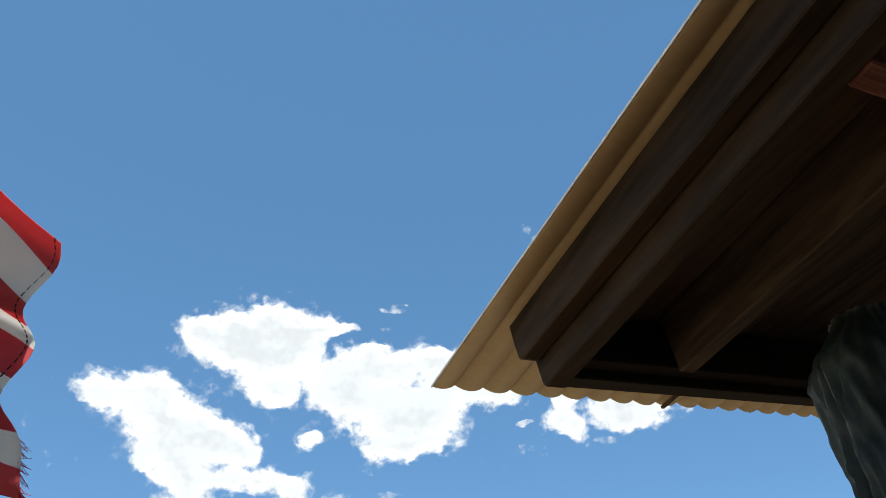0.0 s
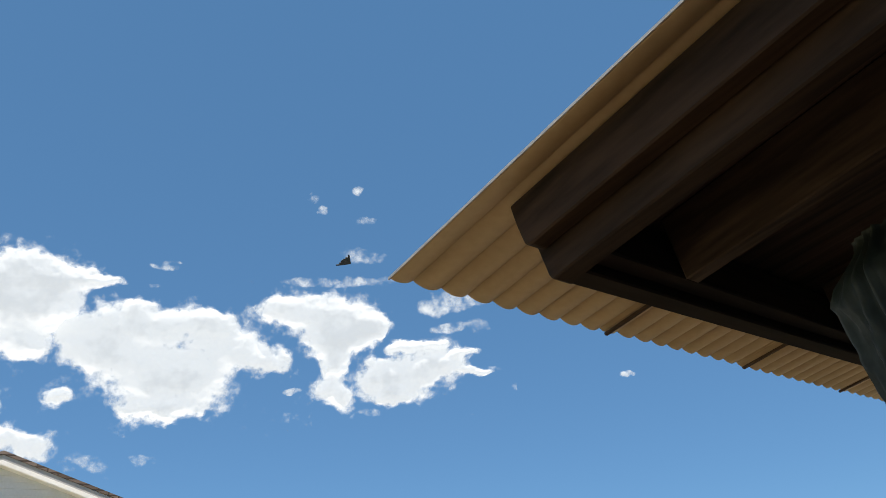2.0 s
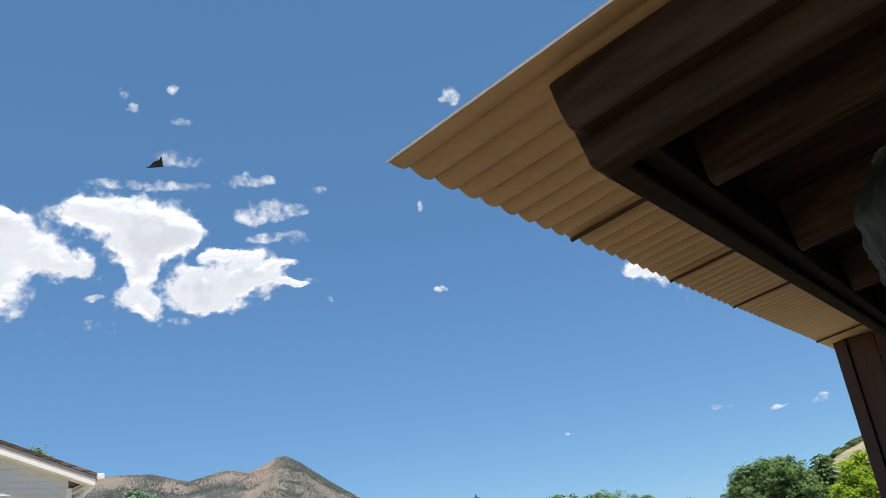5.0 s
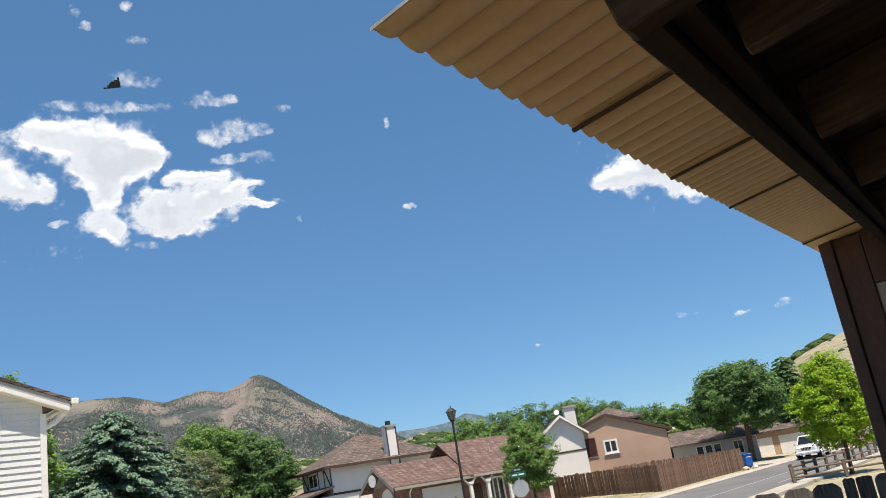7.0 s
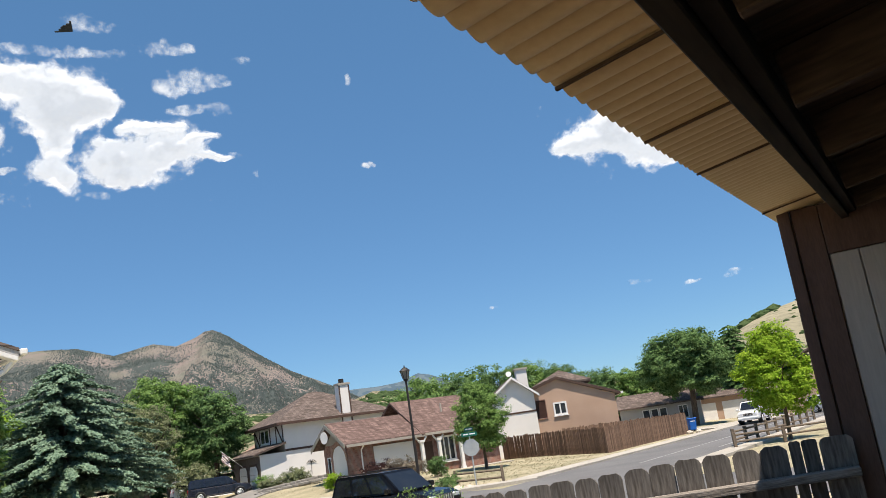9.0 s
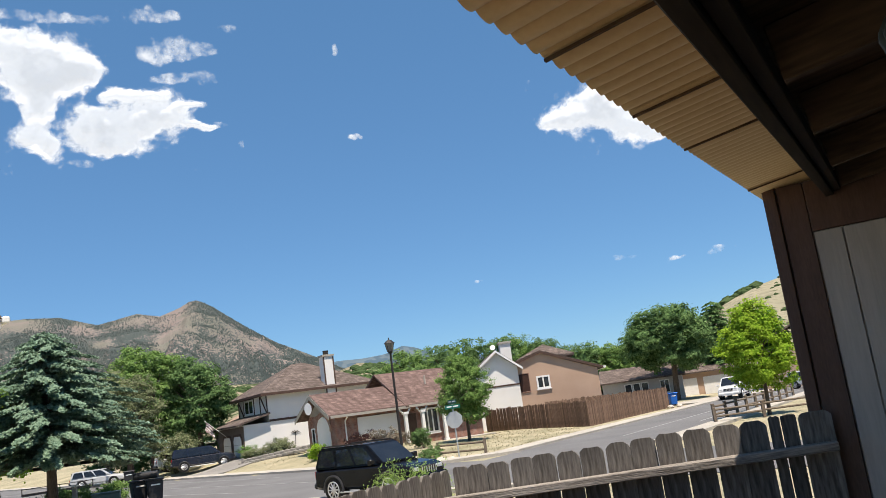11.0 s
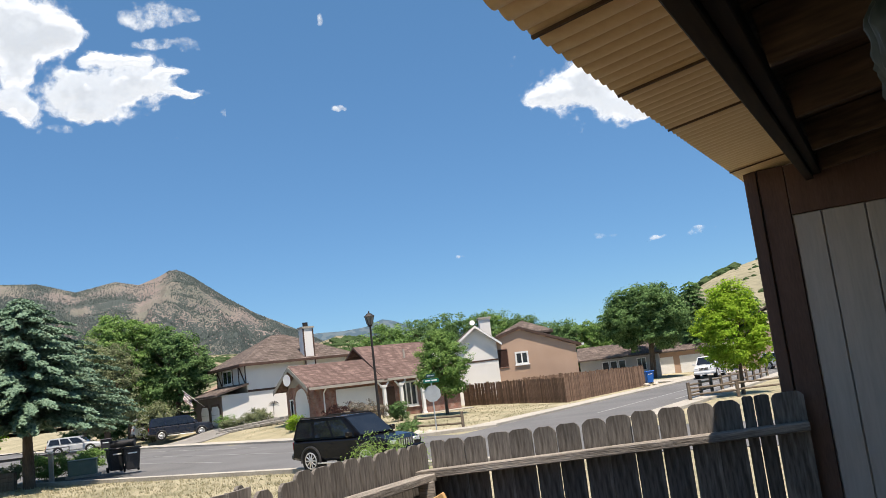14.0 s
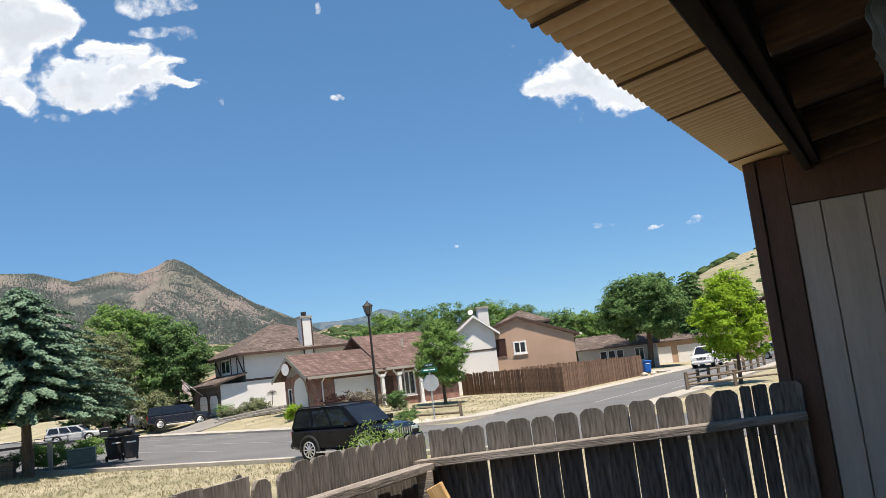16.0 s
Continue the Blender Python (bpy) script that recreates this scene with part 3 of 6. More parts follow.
def window(parent, x0, x1, z0, z1, y, face=-1, cols=2, frame_mat=TRIM_WHITE, fw=0.08, axis="y"):
    """A window in a wall whose face lies at y: frame, panes, sill."""
    def bx(a0, a1, d0, d1, c0, c1):
        lo, hi = min(y + face * d0, y + face * d1), max(y + face * d0, y + face * d1)
        return (a0, a1, lo, hi, c0, c1) if axis == "y" else (lo, hi, a0, a1, c0, c1)
    w = part("window", boxes(bx(x0, x1, 0.0, 0.05, z0, z0 + fw), bx(x0, x1, 0.0, 0.05, z1 - fw, z1), bx(x0, x0 + fw, 0.0, 0.05, z0 + fw, z1 - fw), bx(x1 - fw, x1, 0.0, 0.05, z0 + fw, z1 - fw)), frame_mat, parent)
    step = (x1 - x0 - 2 * fw) / cols
    for i in range(cols):
        a = x0 + fw + step * i
        part("pane", boxes(bx(a + 0.005, a + step - 0.005, 0.004, 0.016, z0 + fw, z1 - fw)), GLASS_DARK, w)
        if i:
            part("mullion", boxes(bx(a - fw * 0.4, a + fw * 0.4, 0.0, 0.04, z0 + fw, z1 - fw)), frame_mat, w)
    part("sill", boxes(bx(x0 - 0.06, x1 + 0.06, 0.0, 0.10, z0 - 0.07, z0 - 0.003)), frame_mat, w)
    return w


# two-storey white stucco house with half-timber work
hl = thing("two_storey_house", "white stucco two-storey house with brown hipped roof", "house", (-17.75, 70.0, 0.0), 32)
part("upper_wall", boxes((0.0, 9.2, 0.0, 8.8, 3.4, 5.72)), STUCCO_WHITE, hl)
part("lower_wall", boxes((-2.2, 9.2, 0.003, 8.8, 0.2, 3.397)), STUCCO_WHITE, hl)
part("roof", hip_roof(bmesh.new(), 0.0, 9.2, 0.0, 8.8, 5.78, 8.35, 0.75, 0.6), SHINGLE_BROWN, hl, "brown shingled hipped roof")
part("fascia", boxes((-0.77, 9.97, -0.785, -0.755, 5.56, 5.78), (-0.785, -0.755, -0.75, 9.5, 5.56, 5.78)), TRIM_DARK, hl)
part("band_board", boxes((0.0, 9.2, -0.03, -0.002, 3.42, 3.60)), TRIM_DARK, hl)
part("pent_roof", prism(bmesh.new(), [(-2.9, 3.32), (-2.9, 3.46), (0.0, 4.20), (0.0, 4.04)], -0.45, 9.2), SHINGLE_BROWN, hl, "brown shingled skirt roof over garage")
part("garage_front", boxes((-2.262, -2.203, 0.0, 8.8, 0.2, 3.30)), material("brown_grey_boards", (0.115, 0.088, 0.072), (0.165, 0.130, 0.108), 2, 0.8, 0.2), hl, "brown boarded garage front")
for y0 in (0.55, 3.75):
    g = part("garage_door", prism(bmesh.new(), [(y0, 0.4), (y0 + 2.5, 0.4), (y0 + 2.5, 2.20), (y0 + 2.15, 2.55), (y0 + 0.35, 2.55), (y0, 2.20)], -2.295, -2.265, "x"), TRIM_WHITE, hl, "pale garage door with clipped corners")
    part("arch", prism(bmesh.new(), [(y0 - 0.16, 0.4), (y0 - 0.003, 0.4), (y0 - 0.003, 2.22), (y0 + 0.35, 2.56), (y0 + 2.15, 2.56), (y0 + 2.503, 2.22), (y0 + 2.503, 0.4), (y0 + 2.66, 0.4), (y0 + 2.66, 2.32), (y0 + 2.25, 2.74), (y0 + 0.25, 2.74), (y0 - 0.16, 2.32)], -2.325, -2.265, "x"), TRIM_DARK, g)
    for k in range(3):
        part("panel_groove", boxes((-2.300, -2.2955, y0 + 0.1, y0 + 2.4, 0.85 + 0.5 * k, 0.88 + 0.5 * k)), CONCRETE, g)
for a in (0.15, 2.0, 3.75, 6.9, 8.5):
    part("timber", boxes((-0.045, -0.004, a, a + 0.16, 4.1, 5.6)), TRIM_DARK, hl)
part("timber", boxes((-0.040, -0.004, 0.32, 8.5, 4.05, 4.2)), TRIM_DARK, hl)
for a in (0.45, 7.12):
    bm = bmesh.new()
    tube(bm, (-0.03, a, 4.25), (-0.03, a + 1.3, 5.55), 0.07, 0.07, 4)
    part("timber", bm, TRIM_DARK, hl)
window(hl, 4.05, 6.75, 4.28, 5.58, -0.004, -1, 2, fw=0.14, axis="x")
ch = part("chimney", boxes((5.12, 6.06, -0.5, 0.5, 0.4, 8.35)), STUCCO_WHITE, hl, "tall white chimney with dark corner boards")
part("cap", boxes((5.03, 6.15, -0.59, 0.59, 8.352, 8.50)), CONCRETE, ch)
bm = bmesh.new()
tube(bm, (5.59, 0, 8.50), (5.59, 0, 8.88), 0.24, 0.24, 10)
part("flue", bm, STEEL_BLACK, ch)
part("corner_strip", boxes((5.09, 5.21, -0.53, -0.502, 3.6, 8.3), (5.97, 6.09, -0.53, -0.502, 3.6, 8.3)), TRIM_DARK, ch)

# single-storey brick house with long reddish roof
hb = thing("brick_house", "single-storey red brick house with reddish shingle roof", "house", (-10.0, 57.0, 0.0), 35)
# local: x along the eave that faces the street, y to the back, the gable end at x = 0
part("gable_wall", prism(bmesh.new(), [(0, 0.0), (4.6, 0.0), (4.6, 2.9), (2.3, 4.45), (0, 2.9)], 0.0, 1.6, "x"), BRICK_RED, hb)
part("front_wall", boxes((1.603, 12.0, 0.0, 5.0, 0.0, 3.05)), BRICK_RED, hb)
part("roof", gable_roof(bmesh.new(), -0.1, 5.0, 0.0, 4.6, 3.12, 4.72, 0.62, axis="x"), SHINGLE_RED, hb, "reddish shingled low roof")
part("main_roof", prism(bmesh.new(), [(-0.66, 3.12), (3.6, 5.72), (8.0, 3.2), (8.0, 3.04), (3.6, 5.56), (-0.66, 2.96)], 5.2, 12.4, "x"), SHINGLE_RED, hb, "reddish shingled main roof over porch")
part("fascia", boxes((-0.6, 5.45, -0.66, -0.63, 2.88, 3.06), (5.455, 12.4, -0.70, -0.67, 2.92, 3.10)), CONCRETE, hb, "pale painted eave board")
part("arched_door", prism(bmesh.new(), [(0.9, 0.4), (3.0, 0.4), (3.0, 2.5), (2.7, 2.9), (1.95, 3.1), (1.2, 2.9), (0.9, 2.5)], -0.05, -0.003, "x"), STUCCO_WHITE, hb, "cream arched garage panel")
window(hb, 3.4, 4.0, 0.9, 2.4, -0.003, -1, 1, axis="x")
part("white_panel", boxes((1.65, 4.75, -0.06, -0.003, 1.30, 2.72)), STUCCO_WHITE, hb, "blank cream wall panel")
part("rake", prism(bmesh.new(), [(-0.62, 3.09), (2.3, 4.66), (5.22, 3.09), (5.22, 2.80), (2.3, 4.37), (-0.62, 2.80)], -0.76, -0.725, "x"), material("grey_green_rake", (0.26, 0.24, 0.20), (0.34, 0.32, 0.27), 2, 0.7, 0.1), hb, "grey painted gable rake board")
part("gable_panel", prism(bmesh.new(), [(0.4, 3.2), (4.2, 3.2), (2.3, 4.40)], -0.03, -0.003, "x"), material("grey_gable_boards", (0.26, 0.24, 0.20), (0.34, 0.32, 0.27), 2, 0.7, 0.1), hb)
bm = bmesh.new()
tube(bm, (-0.70, 2.3, 3.75), (-0.90, 2.25, 3.75), 0.06, 0.42, 16)
part("satellite_dish", bm, TRIM_WHITE, hb, "round white dish on the gable")
bm = bmesh.new()
tube(bm, (0.7, -0.58, 2.95), (0.7, -0.07, 2.6), 0.05, 0.05)
tube(bm, (0.7, -0.07, 2.6), (0.7, -0.07, 0.4), 0.05, 0.05)
part("downspout", bm, TRIM_WHITE, hb)
for xx in (5.15, 6.55, 8.35):
    bm = boxes((xx - 0.11, xx + 0.11, -0.66, -0.44, 0.3, 2.50), (xx - 0.2, xx + 0.2, -0.70, -0.40, 2.50, 2.66), (xx - 0.16, xx + 0.16, -0.68, -0.42, 0.2, 0.45))
    for sg in (-1, 1):
        tube(bm, (xx, -0.55, 2.35), (xx + sg * 0.45, -0.55, 2.88), 0.07, 0.07, 4)
    part("porch_post", bm, TRIM_WHITE, hb, "white carved porch post")
window(hb, 6.75, 8.2, 0.95, 2.75, -0.003, -1, 3, fw=0.13)
part("porch_slab", boxes((4.9, 12.2, -1.3, -0.004, 0.0, 0.32), bevel=0.02), CONCRETE, hb, "pale concrete porch slab")
arch_mat = material("pale_arch_brick", (0.26, 0.15, 0.11), (0.40, 0.27, 0.21), 3, 0.9, 0.4, 0, 14)
for k in range(15):
    a = math.pi * (k + 0.5) / 15
    bm = bmesh.new()
    box(bm, -0.10, -0.052, -0.105, 0.105, 1.10, 1.40, bevel=0.008)
    bmesh.ops.transform(bm, matrix=Matrix.Translation((0, 1.95, 2.02)) @ Matrix.Rotation(a - math.pi / 2, 4, "X"), verts=bm.verts)
    part("arch_brick", bm, arch_mat, hb)
part("front_door", boxes((5.45, 6.3, -0.05, -0.003, 0.4, 2.5)), TRIM_DARK, hb)
bm = bmesh.new()
tube(bm, (8.4, 1.6, 4.5), (8.4, 1.6, 5.15), 0.07, 0.07)
part("vent_pipe", bm, CONCRETE, hb)
bm = bmesh.new()
prism(bm, [(0.9, 4.06), (2.0, 4.66), (2.0, 4.80), (0.9, 4.20)], 10.6, 11.5, "x")
part("skylight", bm, TRIM_WHITE, hb)

# white gabled house
hw = thing("white_gable_house", "white stucco house gable with brown roof", "house", (0.0, 71.4, -0.043), 4)
hw.scale = (1.043, 1.043, 1.043)
part("wall", prism(bmesh.new(), [(-0.2, 0.0), (3.25, 0.0), (3.25, 5.0), (1.62, 6.35), (-0.2, 5.0)], 0.0, 10.0), STUCCO_WHITE, hw)
part("roof", gable_roof(bmesh.new(), -0.2, 3.3, 0.0, 10.0, 4.92, 6.55, 0.35, 0.15, 0.52), SHINGLE_BROWN, hw)
part("rake", prism(bmesh.new(), [(-0.55, 4.90), (1.62, 6.52), (3.65, 4.90), (3.65, 4.70), (1.62, 6.32), (-0.55, 4.70)], -0.42, -0.36), TRIM_WHITE, hw)
part("band_board", boxes((-0.2, 3.25, -0.03, -0.003, 3.55, 3.68)), TRIM_DARK, hw)
c2 = part("chimney", boxes((2.3, 3.2, 2.2, 3.4, 5.0, 7.15)), STUCCO_WHITE, hw)
part("cap", boxes((2.2, 3.3, 2.1, 3.5, 7.152, 7.3)), CONCRETE, c2)
bm = bmesh.new()
tube(bm, (1.55, 0.5, 6.7), (1.5, 0.2, 6.8), 0.05, 0.22, 14)
part("satellite_dish", bm, TRIM_WHITE, hw)

# tan stucco house
ht = thing("tan_house", "tan stucco house with brown roof behind fence", "house", (3.15, 71.9, -0.22), -3)
ht.scale = (1.09, 1.09, 1.09)
part("wall", prism(bmesh.new(), [(0.0, 0.0), (6.35, 0.0), (6.35, 4.05), (2.1, 5.75), (0.0, 5.15)], 0.0, 9.0), STUCCO_TAN, ht)
part("roof", prism(bmesh.new(), [(-0.3, 5.22), (2.1, 5.98), (6.85, 4.12), (6.85, 3.95), (2.1, 5.80), (-0.3, 5.05)], -0.14, 9.4), SHINGLE_BROWN, ht)
part("roof_peak", hip_roof(bmesh.new(), 0.4, 4.6, 0.6, 8.0, 5.45, 6.55, 0.2), SHINGLE_BROWN, ht)
part("fascia", prism(bmesh.new(), [(-0.3, 5.16), (2.1, 5.92), (6.85, 4.06), (6.85, 3.90), (2.1, 5.74), (-0.3, 4.98)], -0.19, -0.145), TRIM_DARK, ht, "dark brown gable fascia")
part("gutter", boxes((6.80, 6.98, -0.4, 9.4, 3.95, 4.10)), TRIM_WHITE, ht)
window(ht, 1.55, 2.6, 3.0, 4.0, -0.003, -1, 2, fw=0.13)
# No hole here: a dark panel paints the shade of the recess.
op = part("painted_opening", boxes((0.05, 0.98, -0.03, -0.003, 2.95, 4.30)), material("shaded_red_brown_recess", (0.035, 0.016, 0.012), (0.06, 0.028, 0.02), 3, 0.8, 0.1), ht, "dark red-brown panel painting a shaded opening in the wall")
part("surround", boxes((0.0, 0.05, -0.06, -0.003, 2.88, 4.36), (0.98, 1.03, -0.06, -0.003, 2.88, 4.36), (0.05, 0.98, -0.06, -0.003, 4.30, 4.36), (0.05, 0.98, -0.06, -0.003, 2.88, 2.95)), BRICK_RED, op)

# low houses farther down the side street
hs = thing("grey_cottage", "low grey house with brown roof and white windows", "house", (13.4, 94.0, 0.0), -14)
part("wall", boxes((0.0, 8.6, 0.0, 7.0, 0.0, 2.75)), material("grey_siding", (0.40, 0.37, 0.345), (0.49, 0.46, 0.43), 1, 0.8, 0.1), hs)
part("roof", gable_roof(bmesh.new(), 0.0, 8.6, 0.0, 7.0, 2.8, 4.25, 0.4, axis="x"), SHINGLE_BROWN, hs)
for a in (2.4, 3.3, 4.2):
    window(hs, a, a + 0.8, 1.1, 2.4, -0.003, -1, 1)
window(hs, 6.2, 7.2, 1.0, 2.4, -0.003, -1, 2)
hg = thing("garage_house", "pale house with white double garage doors", "house", (21.3, 98.0, 0.0), -10)
part("wall", boxes((0.0, 7.6, 0.0, 7.0, -0.3, 2.7)), STUCCO_TAN, hg)
part("roof", gable_roof(bmesh.new(), 0.0, 7.6, 0.0, 7.0, 2.75, 4.0, 0.4, axis="x"), SHINGLE_BROWN, hg)
for a in (0.7, 4.1):
    part("garage_door", boxes((a, a + 2.7, -0.05, -0.003, 0.0, 2.1)), TRIM_WHITE, hg, "white panelled garage door")
hf = thing("far_house", "pale distant house below the hillside", "house", (27.5, 84.0, 0.0), -20)
part("wall", boxes((0.0, 7.0, 0.0, 7.0, 0.0, 4.0)), STUCCO_TAN, hf)
part("roof", gable_roof(bmesh.new(), 0.0, 7.0, 0.0, 7.0, 4.05, 6.0, 0.4, axis="y"), SHINGLE_BROWN, hf)
hx = thing("background_house", "low brown-roofed house among trees", "house", (-27.5, 92.0, 0.0), 15)
part("wall", boxes((0.0, 9.0, 0.0, 7.0, 0.0, 4.2)), STUCCO_TAN, hx)
part("roof", hip_roof(bmesh.new(), 0.0, 9.0, 0.0, 7.0, 4.25, 6.3), material("pale_brown_shingles", (0.22, 0.15, 0.11), (0.33, 0.24, 0.18), 0.9, 0.95, 0.5, 0, 10), hx)

# ---- brown board fence on the far corner ----
yard = thing("board_fence", "brown stained vertical board fence round a corner yard", "fence")
BOARDS = []
for wd, h in ((0.128, 1.72), (0.134, 1.76), (0.124, 1.68)):
    bm = boxes((-wd / 2, wd / 2, -0.011, 0.011, 0, h))
    me = bpy.data.meshes.new("board")
    bm.to_mesh(me)
    bm.free()
    me.materials.append(FENCE_BROWN)
    BOARDS.append(me)
rng = random.Random(9)
for a, b in ((Vector((7.0, 57.6)), Vector((15.65, 72.4))), (Vector((7.0, 57.6)), Vector((0.1, 68.2))), (Vector((15.5, 72.6)), Vector((5.0, 69.0)))):
    run = (b - a).length
    d = (b - a) / run
    t = 0.07
    while t < run:
        p = a + d * t
        ob = new("board", rng.choice(BOARDS))
        ob.matrix_basis = pose(p.x, p.y, ground_z(p.x, p.y) - 0.03 + rng.uniform(-0.03, 0.03), rng.uniform(-0.8, 0.8), rng.uniform(-0.8, 0.8), math.degrees(math.atan2(d.y, d.x)))
        ob.parent = yard
        t += 0.142
    side = Vector((d.y, -d.x))
    for zz in (0.4, 1.35):
        bm = boxes((0, run, -0.02, 0.02, -0.045, 0.045))
        ob = part("rail", bm, FENCE_BROWN, yard)
        q = a - side * 0.035 if d.x > 0 else a + side * 0.035
        ob.matrix_basis = pose(q.x, q.y, zz, 0, 0, math.degrees(math.atan2(d.y, d.x)))


# ---- trees ----
def limbs(bm, height, crown_z, spread, rng, r):
    top = Vector((rng.uniform(-0.1, 0.1) * spread, rng.uniform(-0.1, 0.1) * spread, crown_z + (height - crown_z) * 0.55))
    mid = top * 0.5 + Vector((0.03 * height * rng.uniform(-1, 1), 0.03 * height * rng.uniform(-1, 1), 0))
    tube(bm, (0, 0, -0.1), mid, r, r * 0.75, 9)
    tube(bm, mid, top, r * 0.75, r * 0.3, 8)
    for i in range(9):
        a = i * 2.4 + rng.uniform(-0.3, 0.3)
        s = mid.lerp(top, rng.uniform(0.0, 0.9))
        e = s + Vector((math.cos(a) * spread * 0.62, math.sin(a) * spread * 0.62, (height - s.z) * rng.uniform(0.25, 0.6)))
        tube(bm, s, e, r * 0.34, r * 0.09, 6)


def leaf(vs, fs, p, n, size, rng):
    """A small folded leaf clump: two triangles on a bent spine."""
    n = (n + Vector((rng.uniform(-1, 1), rng.uniform(-1, 1), rng.uniform(-0.6, 1))) * 0.75).normalized()
    t = n.cross(Vector((rng.uniform(-1, 1), rng.uniform(-1, 1), rng.uniform(-1, 1)))).normalized()
    b = n.cross(t)
    l, w = size * rng.uniform(0.7, 1.3), size * rng.uniform(0.35, 0.6)
    k = len(vs)
    vs += [p - t * l * 0.5, p + b * w - n * w * 0.35, p + t * l * 0.5, p - b * w - n * w * 0.35]
    fs += [(k, k + 1, k + 2), (k, k + 2, k + 3)]


def crown(lumps, count, size, rng):
    """Leaves gathered in tufts over the lumps, with gaps between the tufts."""
    vs, fs = [], []
    size *= 0.72
    total = sum((a * b + b * c + a * c) for _, (a, b, c) in lumps)
    per = 34
    for centre, (a, b, c) in lumps:
        for _ in range(max(2, int(2.6 * count / per * (a * b + b * c + a * c) / total))):
            u, v = rng.uniform(-1, 1), rng.uniform(0, math.tau)
            s = math.sqrt(1 - u * u)
            d = Vector((s * math.cos(v), s * math.sin(v), u))
            k = rng.uniform(0.52, 1.12) ** 0.5 * (1 + 0.42 * noise.noise(d * 2.9 + centre))
            mid = centre + Vector((d.x * a, d.y * b, d.z * c)) * k
            wide = size * rng.uniform(1.4, 2.5)
            facing = (d * 0.7 + Vector((0, 0, 0.7))).normalized()
            for _ in range(per):
                q = Vector((rng.gauss(0, 1), rng.gauss(0, 1), rng.gauss(0, 0.55))) * wide * 0.62
                leaf(vs, fs, mid + q, (facing + q * (0.35 / wide)), size, rng)
    me = bpy.data.meshes.new("crown")
    me.from_pydata([tuple(v) for v in vs], [], fs)
    return me


def tree(name, label, x, y, height, spread, crown_z, mat, seed, count=5000, size=0.22, n=16, trunk=None, category="tree", group="", shape=1.0, zb=None):
    rng = random.Random(seed)
    ob = thing(name, label, category, (x, y, ground_z(x, y) if zb is None else zb), 0, group)
    cz, hz = (height + crown_z) / 2, (height - crown_z) / 2
    bm = bmesh.new()
    limbs(bm, height, crown_z, spread, rng, trunk or 0.028 * height + 0.02)
    part("trunk", bm, BARK, ob)
    lumps = [(Vector((0, 0, cz)), (spread * 0.62, spread * 0.62, hz * 0.72))]
    for i in range(n):
        u = -0.85 + 1.75 * (i + 0.5) / n
        a = i * 2.39996 + rng.uniform(-0.4, 0.4)
        wide = math.sqrt(max(0.02, 1 - min(1, abs(u)) ** 2)) * (1 if u < 0 else shape + (1 - shape) * (1 - u))
        r = rng.uniform(0.20, 0.38) * spread
        lumps.append((Vector((math.cos(a) * wide * spread * 0.66, math.sin(a) * wide * spread * 0.66, cz + u * hz * 0.80)), (r, r, r * rng.uniform(0.7, 0.95))))
    if shape < 0.5:
        for f in (0.72, 0.8, 0.87, 0.93, 0.98):
            r = spread * (1.02 - f) * 1.25
            lumps.append((Vector((rng.uniform(-0.08, 0.08) * spread, rng.uniform(-0.08, 0.08) * spread, crown_z + (height - crown_z) * f)), (r, r, 0.06 * height)))
    me = crown(lumps, count, size, rng)
    me.materials.append(mat)
    c = new("crown", me)
    c.parent = ob
    return ob


def conifer(name, label, x, y, height, spread, low, mat, seed, tiers=22, trunk=0.2, size=0.2, per=120):
    """Whorls of drooping branches round a straight trunk, with needle tufts along each branch."""
    rng = random.Random(seed)
    ob = thing(name, label, "tree", (x, y, ground_z(x, y)))
    bm = bmesh.new()
    tube(bm, (0, 0, -0.1), (0, 0, height * 0.97), trunk, 0.02, 9)
    vs, fs = [], []
    for i in range(tiers):
        f = i / (tiers - 1)
        z = low + (height - low) * f
        reach = spread * (1 - f) ** 0.62 * (0.80 + 0.20 * min(1, f * 6)) + 0.12
        arms = max(5, int(11 * (1 - f * 0.5)))
        for k in range(arms):
            a = k * math.tau / arms + i * 0.7 + rng.uniform(-0.2, 0.2)
            ln = reach * rng.uniform(0.72, 1.08)
            d = Vector((math.cos(a), math.sin(a), 0))
            tip = Vector((0, 0, z)) + d * ln + Vector((0, 0, -0.13 * ln + 0.10 * rng.uniform(-1, 1)))
            tube(bm, (0, 0, z), tip, 0.03 * (1 - f) + 0.01, 0.006, 4)
            side = Vector((-d.y, d.x, 0))
            for _ in range(max(8, int(per * ln / spread))):
                # a drooping twig with a spray of needles
                t = rng.uniform(0.12, 1.0)
                p = Vector((0, 0, z)).lerp(tip, t) + Vector((0, 0, 0.10 * math.sin(t * 3)))
                way = (d * rng.uniform(0.5, 1.0) + side * rng.choice((-1, 1)) * rng.uniform(0.1, 0.9) * (1.15 - t)).normalized()
                long = size * rng.uniform(1.4, 2.8)
                for q in range(7):
                    g = q / 6
                    c0 = p + way * long * g + Vector((rng.gauss(0, 0.03), rng.gauss(0, 0.03), -0.28 * long * g * g + rng.gauss(0, 0.03)))
                    leaf(vs, fs, c0, Vector((d.x * 0.5, d.y * 0.5, 0.8)), size * 0.62, rng)
    part("trunk", bm, BARK, ob)
    me = bpy.data.meshes.new("crown")
    me.from_pydata([tuple(v) for v in vs], [], fs)
    me.materials.append(mat)
    c = new("crown", me)
    c.parent = ob
    return ob


